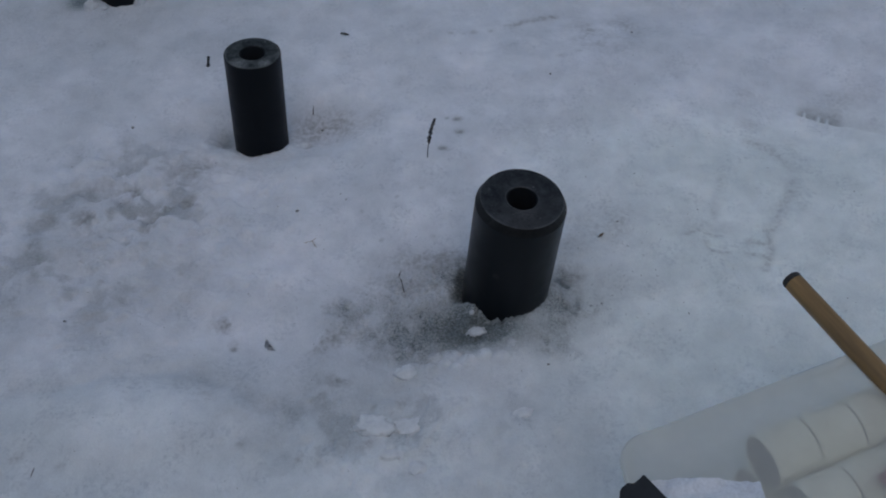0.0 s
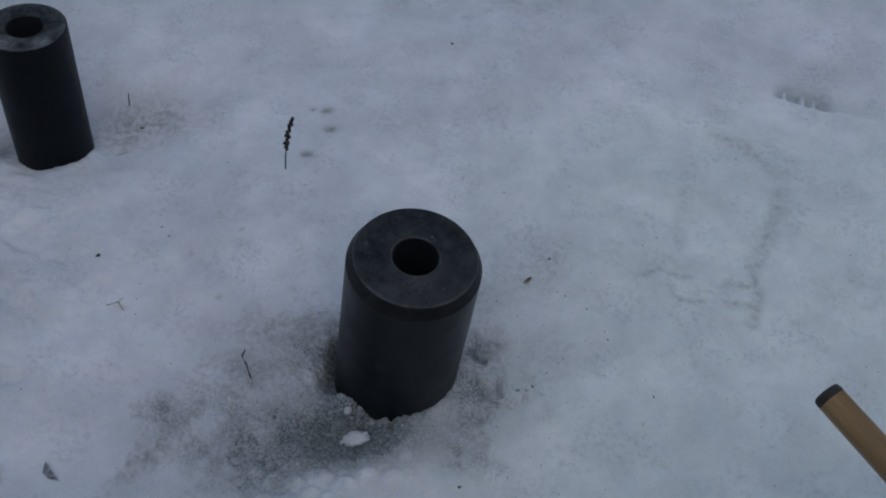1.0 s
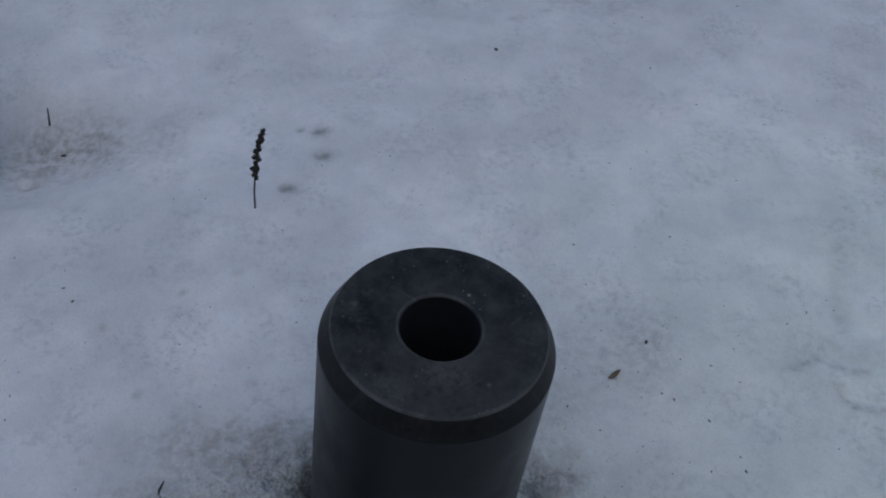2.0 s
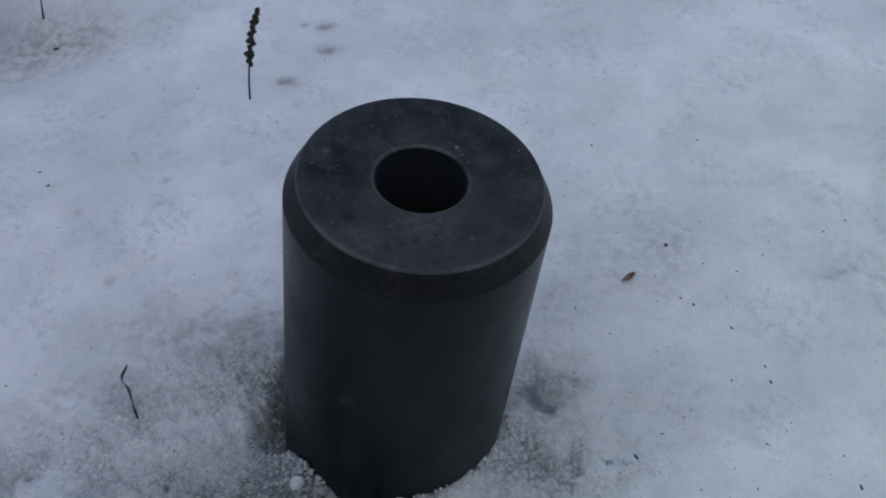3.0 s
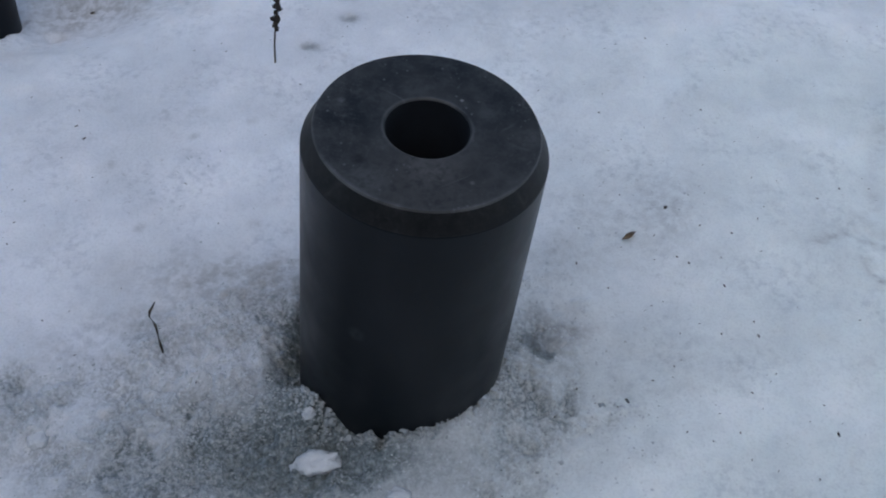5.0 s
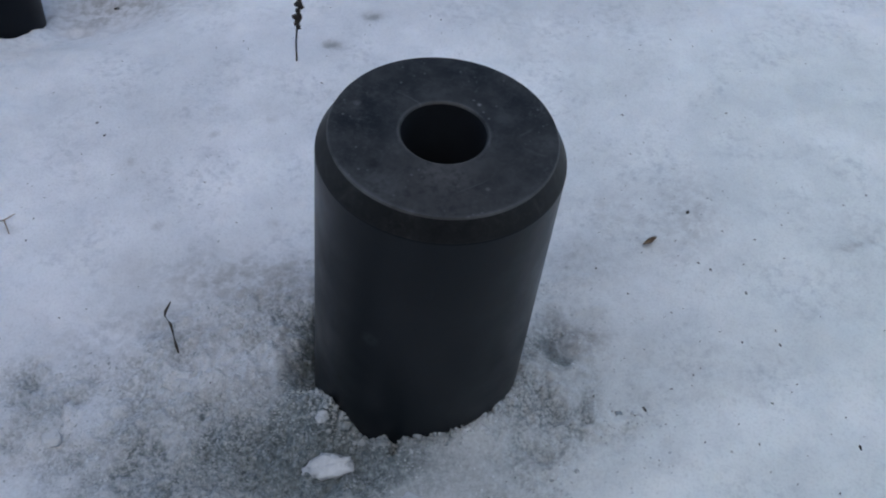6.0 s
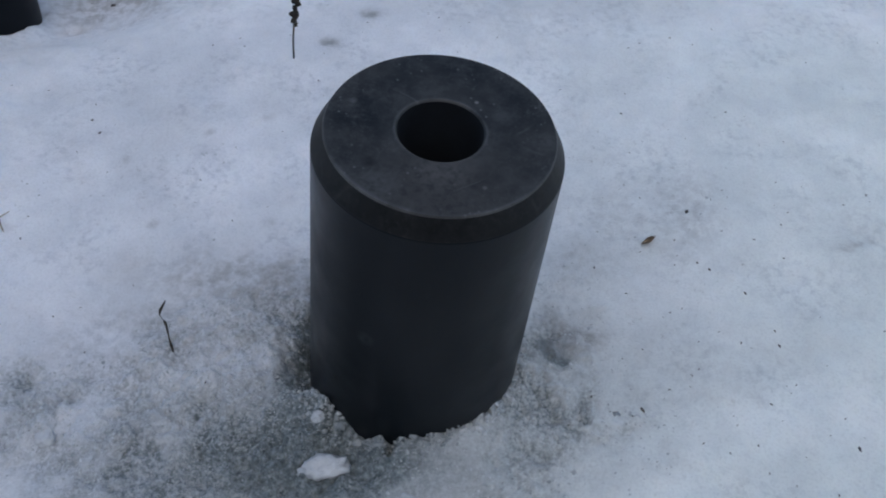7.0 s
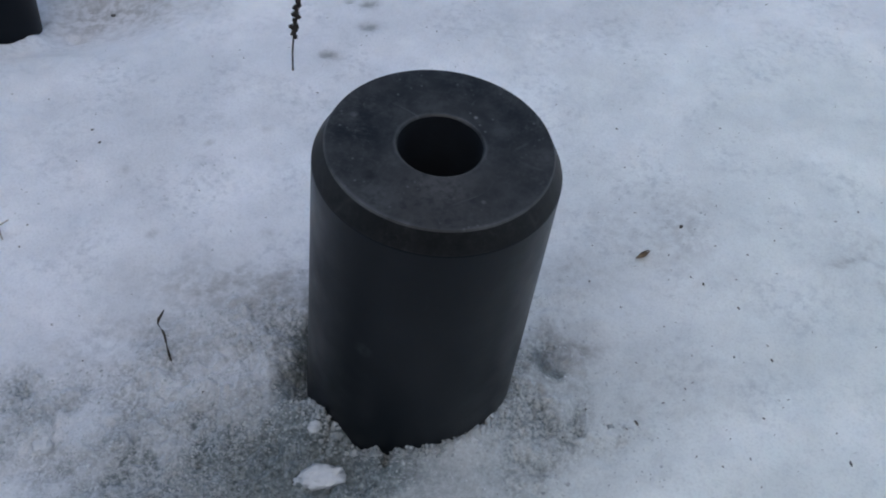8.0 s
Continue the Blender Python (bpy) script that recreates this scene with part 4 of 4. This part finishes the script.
# ---- wooden handle ----
def handle():
    tip, way, length = Vector((0.5078, 1.1315, 0.2655)), Vector((0.5587, -1.0, -0.0999)).normalized(), 0.42
    ob = thing("wooden_handle", upright(*tip, way), "round varnished wooden tool handle with blackened end, propped on the box", "tool handle")
    r = 0.0132
    part("shaft", lathe([(0.0005, 0.0085), (r * 1.0, 0.0085), (r * 1.01, 0.06), (r * 1.06, 0.18), (r * 1.08, length - 0.004), (r * 0.95, length), (0.0005, length)], 40), WOOD, ob)
    part("end_cap", lathe([(0.0005, 0.0), (r * 0.86, 0.0), (r * 0.97, 0.0016), (r * 1.002, 0.004), (r * 1.002, 0.0085), (0.0005, 0.0085)], 40), CHAR, ob, "blackened rounded end")
    return ob


handle()


# ---- plastic box and what is in it ----
BOX_AT, BOX_TURN = Vector((0.2555, 0.882, 0.0)), 23.6
BOX_L, BOX_W, BOX_H = 0.56, 0.36, 0.245


def inset(d, z, r=0.04, n=8):
    """The box's outline drawn in by d: four rounded corners, the near end wider than the far one."""
    corners = [Vector((d, -d)), Vector((BOX_L - d, -d)), Vector((BOX_L + 0.02 - d, -BOX_W + d)), Vector((-0.10 + d * 1.5, -BOX_W + d))]
    out = []
    rr = max(r - d, 0.012)
    for i, c in enumerate(corners):
        e, f = (corners[i - 1] - c).normalized(), (corners[(i + 1) % 4] - c).normalized()
        half = math.acos(max(-1, min(1, e.dot(f)))) / 2
        cut = rr / math.tan(half)
        p, q, mid = c + e * cut, c + f * cut, c + (e + f).normalized() * (rr / math.sin(half))
        a0, a1 = math.atan2(p.y - mid.y, p.x - mid.x), math.atan2(q.y - mid.y, q.x - mid.x)
        turn = (a1 - a0 + math.pi) % (2 * math.pi) - math.pi
        for k in range(n + 1):
            a = a0 + turn * k / n
            out.append((mid.x + rr * math.cos(a), mid.y + rr * math.sin(a), z))
    return out


def loft(loops, cap_first=False, cap_last=False):
    bm = bmesh.new()
    rings = [[bm.verts.new(p) for p in loop] for loop in loops]
    for a, b in zip(rings, rings[1:]):
        for i in range(len(a)):
            bm.faces.new((a[i], a[(i + 1) % len(a)], b[(i + 1) % len(a)], b[i]))
    if cap_first:
        bm.faces.new(rings[0])
    if cap_last:
        bm.faces.new(rings[-1])
    return bm


def plastic_box():
    base = 0.002
    ob = thing("storage_box", Matrix.Translation((BOX_AT.x, BOX_AT.y, base)) @ pose(0, 0, 0, 0, 0, BOX_TURN), "closed milky translucent plastic storage box standing on snow", "storage box")
    part("tub", loft([inset(0.026, 0.0), inset(0.022, 0.006), inset(0.008, BOX_H - 0.012), inset(0.006, BOX_H - 0.006)], cap_first=True), FROST, ob)
    part("rim", loft([inset(0.0085, BOX_H - 0.010), inset(0.001, BOX_H - 0.012), inset(0.0, BOX_H - 0.008), inset(0.0, BOX_H - 0.002), inset(0.002, BOX_H), inset(0.006, BOX_H), inset(0.0085, BOX_H - 0.003), inset(0.0085, BOX_H - 0.010)]), FROST, ob, "thick rolled plastic edge")
    lid = [inset(-0.001, BOX_H - 0.004), inset(-0.001, BOX_H + 0.001), inset(0.001, BOX_H + 0.003), inset(0.008, BOX_H + 0.004), inset(0.034, BOX_H + 0.002)]
    part("lid", loft(lid, cap_last=True), FROST, ob, "hazy flat lid pressed into the box")
    latch = part("latch", latch_plate(), CLIP, ob, "stepped black plastic catch", smooth=False, place=pose(-0.016, -0.077, BOX_H + 0.008, 0, -4, 8))
    part("pin", tube([(-0.03, -0.004, 0.0), (-0.012, -0.004, 0.0)], [0.003, 0.003]), CLIP, latch)
    return ob, base


def latch_plate():
    bm = bmesh.new()
    outline = [(-0.024, -0.06), (0.028, -0.06), (0.022, 0.018), (0.004, 0.012), (0.001, 0.019), (-0.012, 0.017), (-0.022, 0.006)]
    low, top = [bm.verts.new((x, y, -0.008)) for x, y in outline], [bm.verts.new((x, y, 0.008)) for x, y in outline]
    bm.faces.new(low)
    bm.faces.new(top)
    for i in range(len(outline)):
        bm.faces.new((low[i], low[(i + 1) % len(outline)], top[(i + 1) % len(outline)], top[i]))
    bmesh.ops.bevel(bm, geom=bm.edges[:], offset=0.0015, segments=2, affect="EDGES")
    return bm


box, box_z = plastic_box()


def in_box(u, v, z, rx=0, ry=0, rz=0):
    """A pose in the box: u along it, v across it towards the viewer, z above its floor."""
    return Matrix.Translation((BOX_AT.x, BOX_AT.y, box_z)) @ pose(0, 0, 0, 0, 0, BOX_TURN) @ pose(u, -v, z, rx, ry, rz)


def paper_roll(m):
    ob = thing("paper_roll", m, "small roll of cream paper packed in the box", "paper roll", "paper rolls in the box")
    r, w = 0.0365, 0.062
    part("wound_paper", lathe([(r * 0.92, 0.001), (r * 0.97, 0.0), (r, 0.003), (r * 1.01, w * 0.5), (r, w - 0.003), (r * 0.97, w), (r * 0.92, w - 0.001)], 36), PAPER, ob)
    part("end_disc", lathe([(0.0005, 0.0015), (r * 0.92, 0.001), (r * 0.92, w - 0.001), (0.0005, w - 0.0015)], 30), CARD, ob, "grey flat roll end")
    return ob


roll = paper_roll(in_box(0.170, 0.068, 0.044, 0, 90, 0))
for k in range(1, 36):
    layer, row, col = k // 12, k % 12 // 4, k % 4
    copy_thing(roll, in_box(0.170 + 0.0640 * col + 0.004 * row, 0.068 + 0.0755 * row, 0.044 + 0.0745 * layer, 0, 90, (k * 7) % 5 - 2))


def crumpled(name, m, w, h, mat, label, category, seed, amp=0.012):
    """A sheet with soft folds and some thickness."""
    bm = bmesh.new()
    bmesh.ops.create_grid(bm, x_segments=40, y_segments=40, size=0.5)
    off = Vector((seed, seed * 2.1, 0.3))
    for v in bm.verts:
        x, y = v.co.x * w, v.co.y * h
        v.co = (x, y, amp * noise.fractal(Vector((x * 14, y * 14, 0)) + off, 0.7, 2.0, 4))
    bmesh.ops.solidify(bm, geom=bm.faces[:], thickness=0.0012)
    ob = part(name, bm, mat, place=m, sharp=60)
    return tagged(ob, label, category)


crumpled("paper_sheet", in_box(0.040, 0.146, BOX_H + 0.008, 0, 0, -23), 0.13, 0.13, SHEET, "creased white paper lying on the box lid", "paper", 1.3, 0.013)
crumpled("pink_cloth", in_box(0.285, 0.175, BOX_H + 0.003, 0, 0, 20), 0.05, 0.05, PINK, "crumpled pink cloth lying on the box lid", "cloth", 4.4, 0.012)


# ---- dry plants and litter ----
def stalk():
    x, y = 0.0, 1.668
    z = ground_z(x, y)
    ob = thing("dry_stalk", Matrix.Translation((x, y, z)), "dead upright weed stalk with dark knobbly seed head in snow", "dry plant")
    line = [Vector((0, 0, -0.01)), Vector((0.0022, 0.001, 0.02)), Vector((0.0058, 0.003, 0.045)), Vector((0.0105, 0.005, 0.068)), Vector((0.0172, 0.007, 0.087))]
    part("stem", tube(line, [0.0009, 0.00085, 0.0008, 0.0007, 0.0005], 8), STEM, ob, sharp=70)
    rng = random.Random(3)
    for k in range(24):
        t = 0.40 + 0.60 * k / 23
        i = min(int(t * 4), 3)
        p = line[i].lerp(line[i + 1], t * 4 - i)
        bm = bmesh.new()
        bmesh.ops.create_icosphere(bm, subdivisions=2, radius=0.0011 + 0.0014 * rng.random() + 0.0005 * math.sin(math.pi * t))
        off = Vector((k * 1.7, 0, 0))
        for v in bm.verts:
            v.co = v.co * (1 + 0.5 * noise.noise(v.co * 500 + off)) + p + Vector((math.cos(k * 2.4), math.sin(k * 2.4), 0)) * 0.0024 * rng.random()
        part("seed_bud", bm, SEED, ob, sharp=0)
    return ob


stalk()


def twig(points, radii, label, name="twig", mat=STEM):
    bm = tube(points, radii, 7)
    ob = part(name, bm, mat, sharp=70)
    return tagged(ob, label, "twig", "bits of dead plant on the snow")


def on_snow(x, y, up=0.0):
    return Vector((x, y, ground_z(x, y) + up))


# the thin jointed twig stuck in the slush, partly snowed over
a, b = on_snow(-0.027, 1.338, -0.003), Vector((-0.033, 1.359, 0.034))
bm = tube([a, a.lerp(b, 0.10) + Vector((-0.0014, 0, 0)), a.lerp(b, 0.24) + Vector((-0.0020, 0, 0)), a.lerp(b, 0.36) + Vector((-0.0026, 0, 0.0005))], [0.0009, 0.0007, 0.0011, 0.0004], 7)
tube([a.lerp(b, 0.37) + Vector((-0.0024, 0, 0)), a.lerp(b, 0.48) + Vector((-0.0026, 0, 0)), a.lerp(b, 0.60) + Vector((-0.0030, 0, 0)), a.lerp(b, 0.66) + Vector((-0.0040, 0, 0))], [0.0004, 0.0008, 0.0011, 0.0004], 7, bm)
tube([a.lerp(b, 0.66) + Vector((-0.0042, 0, 0)), a.lerp(b, 0.74) + Vector((-0.0060, 0, 0))], [0.00025, 0.0003], 6, bm)
tube([a.lerp(b, 0.74) + Vector((-0.0062, 0, 0)), a.lerp(b, 0.84) + Vector((-0.0048, 0, 0)), a.lerp(b, 0.92) + Vector((-0.0022, 0, 0)), b], [0.0005, 0.0011, 0.0008, 0.0004], 7, bm)
tagged(part("twig", bm, STEM, sharp=70), "thin crooked black twig sticking out of grey slush", "twig", "bits of dead plant on the snow")
a = on_snow(-0.235, 1.84, -0.004)
twig([a, a + Vector((0.001, 0.002, 0.012)), a + Vector((0.002, 0.004, 0.024))], [0.0012, 0.001, 0.0006], "short thin dead stem standing in the snow")
a = on_snow(-0.466, 1.974, -0.004)
twig([a, a + Vector((0.0015, 0.003, 0.012)), a + Vector((0.0040, 0.004, 0.025))], [0.0050, 0.0022, 0.0032], "short black stub of a plant in snow", "stub", SEED)
a, b = on_snow(-0.197, 2.082, 0.001), on_snow(-0.178, 2.072, 0.002)
twig([a, a.lerp(b, 0.5) + Vector((0, 0, 0.001)), b], [0.0018, 0.0028, 0.0012], "small dark chip of bark on snow")
# the forked bit of straw
a, b, c = on_snow(-0.207, 1.449, 0.001), on_snow(-0.193, 1.452, 0.003), on_snow(-0.186, 1.441, 0.001)
twig([a, b, c], [0.0006, 0.0008, 0.0004], "fine yellowish straw lying on the snow", "straw", LEAF)
twig([b, on_snow(-0.188, 1.461, 0.002)], [0.0006, 0.0003], "fine yellowish straw lying on the snow", "straw", LEAF)


def leaf(x, y, l, w, turn, mat, label, curl=0.3, tilt=0.0):
    bm = bmesh.new()
    bmesh.ops.create_grid(bm, x_segments=14, y_segments=8, size=0.5)
    for v in bm.verts:
        u, s = v.co.x, v.co.y
        wide = w * (0.15 + math.sin(math.pi * (u + 0.5) ** 0.8)) * s
        v.co = (u * l, wide, curl * w * (s * s * 4 - 0.3) + 0.1 * w * math.sin(u * 9 + s * 5))
    bmesh.ops.solidify(bm, geom=bm.faces[:], thickness=0.0005)
    ob = part("leaf", bm, mat, sharp=60, place=pose(x, y, ground_z(x, y) + 0.0025, tilt, 0, turn))
    return tagged(ob, label, "leaf", "dead leaves on the snow")


leaf(0.307, 1.471, 0.0125, 0.0036, 42, LEAF, "small curled brown leaf lying on wet snow", 1.3, 35)


def wedge_leaf():
    """A torn three-cornered scrap of leaf, its lower corner under the snow."""
    a, b, c = on_snow(-0.250, 1.250, 0.004), on_snow(-0.230, 1.224, 0.002), on_snow(-0.252, 1.233, -0.002)
    bm = bmesh.new()
    n = 14
    rows = [[bm.verts.new(a.lerp(b, k / n).lerp(c, r / 8) + Vector((0, 0, 0.0022 * noise.noise(Vector((k * 0.45, r * 0.5, 2.0))) + 0.0015 * math.sin(k * 0.5) * (1 - r / 8)))) for k in range(n + 1)] for r in range(8)]
    for p, q in zip(rows, rows[1:]):
        for k in range(n):
            bm.faces.new((p[k], p[k + 1], q[k + 1], q[k]))
    bmesh.ops.solidify(bm, geom=bm.faces[:], thickness=0.0006)
    return tagged(part("leaf", bm, DARK_LEAF, sharp=60), "torn dark grey scrap of leaf half buried in snow", "leaf", "dead leaves on the snow")


wedge_leaf()


def fleck(x, y, l, w, turn, label="tiny dark seed husk lying on the snow"):
    bm = bmesh.new()
    bmesh.ops.create_icosphere(bm, subdivisions=2, radius=0.5)
    off = Vector((x * 90, y * 90, 1))
    for v in bm.verts:
        k = 1 + 0.9 * noise.noise(v.co * 3.5 + off)
        v.co = (v.co.x * l * k, v.co.y * w * k, v.co.z * w * 0.6 * k)
    ob = part("husk", bm, GRIT, sharp=0, place=pose(x, y, ground_z(x, y) + w * 0.15, 0, 0, turn))
    return tagged(ob, label, "husk", "seed husks on the snow")


for x, y, l, w, turn in ((0.339, 1.503, 0.0044, 0.0026, 60), (0.436, 1.298, 0.0040, 0.0018, 100), (-0.580, 1.775, 0.006, 0.0045, 80), (-0.227, 1.525, 0.0052, 0.004, 20),
                         (0.244, 1.935, 0.0055, 0.0035, 120), (0.429, 2.10, 0.007, 0.004, 100), (-0.586, 1.283, 0.0045, 0.004, 0), 
                         (0.202, 1.194, 0.004, 0.003, 10), (-0.56, 1.002, 0.016, 0.0014, 85), (-0.213, 1.80, 0.005, 0.004, 0)):
    fleck(x, y, l, w, turn)


# husks on the loose snow, beside the leaf and before it: place and length
for k, (x, y, l) in enumerate(((-0.077, 1.684, 0.0026), (-0.054, 1.696, 0.0022), (-0.047, 1.682, 0.0024), (-0.153, 1.568, 0.0040), (-0.142, 1.552, 0.0046), (-0.026, 1.545, 0.0022), (-0.047, 1.506, 0.0026), (-0.124, 1.509, 0.0018),
                               (-0.173, 1.459, 0.0024), (-0.172, 1.437, 0.0030), (-0.013, 1.465, 0.0020), (0.008, 1.569, 0.0016), (-0.206, 1.610, 0.0024), (-0.123, 1.365, 0.0028), (-0.106, 1.375, 0.0020), (-0.108, 1.270, 0.0026), (0.002, 1.310, 0.0024))):
    fleck(x, y, l * 0.75, l * 0.36, 50 + 47 * k)
for k, (x, y, l) in enumerate(((0.303, 1.716, 0.0020), (0.384, 1.759, 0.0022), (0.293, 1.622, 0.0038), (0.382, 1.628, 0.0036), (0.298, 1.573, 0.0026), (0.359, 1.518, 0.0022), (0.369, 1.530, 0.0020), (0.292, 1.535, 0.0018), (0.304, 1.520, 0.0024),
                               (0.413, 1.542, 0.0018), (0.411, 1.495, 0.0026), (0.388, 1.477, 0.0032), (0.418, 1.509, 0.0022), (0.484, 1.536, 0.0034), (0.464, 1.523, 0.0026), (0.364, 1.484, 0.0026))):
    fleck(x, y, l * 0.7, l * 0.36, 20 + 61 * k)
for k, (x, y, l) in enumerate(((0.266, 1.441, 0.0036), (0.343, 1.451, 0.0034), (0.409, 1.462, 0.0024), (0.377, 1.452, 0.0022), (0.376, 1.425, 0.0044), (0.320, 1.403, 0.0022), (0.329, 1.408, 0.0020), (0.368, 1.379, 0.0032), (0.331, 1.348, 0.0028),
                               (0.315, 1.335, 0.0030), (0.262, 1.326, 0.0032), (0.296, 1.317, 0.0056), (0.289, 1.311, 0.0026), (0.334, 1.293, 0.0026), (0.370, 1.295, 0.0028), (0.383, 1.329, 0.0030), (0.402, 1.346, 0.0024), (0.417, 1.263, 0.0028),
                               (0.351, 1.287, 0.0026), (0.353, 1.387, 0.0020), (0.338, 1.377, 0.0024), (0.393, 1.391, 0.0034), (0.298, 1.367, 0.0022))):
    fleck(x, y, l * 0.7, l * 0.32, 75 + 53 * k)


def litter():
    """Fine dark grit blown over the snow: too many to count."""
    rng = np.random.default_rng(11)
    n = 2600
    px, py = rng.uniform(-0.75, 0.95, n), rng.uniform(0.95, 2.2, n)
    keep = rng.random(n) < 0.15 + 0.5 * smooth(fractal(px, py, 0.15, 51, 3), 0.4, 0.65) + 0.35 * blob(px, py, 0.45, 1.45, 0.30, 0.25)
    for foot, rad in ((FOOT_A, R_A), (FOOT_B, R_B), (FOOT_C, R_C)):
        keep &= np.hypot(px - foot.x, py - foot.y) > rad + 0.004
    px, py = px[keep], py[keep]
    n = len(px)
    size = np.clip(rng.lognormal(math.log(0.00042), 0.40, n), 0.0002, 0.0010)
    pz = height(px, py)
    base = np.array([(1, 0, 0), (-1, 0, 0), (0, 1, 0), (0, -1, 0), (0, 0, 0.8), (0, 0, -0.8)], float)
    bf = np.array([(0, 2, 4), (2, 1, 4), (1, 3, 4), (3, 0, 4), (2, 0, 5), (1, 2, 5), (3, 1, 5), (0, 3, 5)])
    turn = rng.uniform(0, 2 * math.pi, n)[:, None]
    v = base[None] * np.stack([rng.uniform(0.8, 2.2, n), rng.uniform(0.6, 1.0, n), np.full(n, 0.7)], -1)[:, None]
    v = np.stack([v[..., 0] * np.cos(turn) - v[..., 1] * np.sin(turn), v[..., 0] * np.sin(turn) + v[..., 1] * np.cos(turn), v[..., 2]], -1)
    v = v * size[:, None, None] + np.stack([px, py, pz + size * 0.3], -1)[:, None]
    f = bf[None] + (np.arange(n) * 6)[:, None, None]
    me = bpy.data.meshes.new("litter")
    me.from_pydata(v.reshape(-1, 3).tolist(), [], f.reshape(-1, 3).tolist())
    me.materials.append(GRIT)
    return tagged(new("litter", me), "fine dark grit and plant bits strewn over snow", "grit", kind="stuff")


litter()
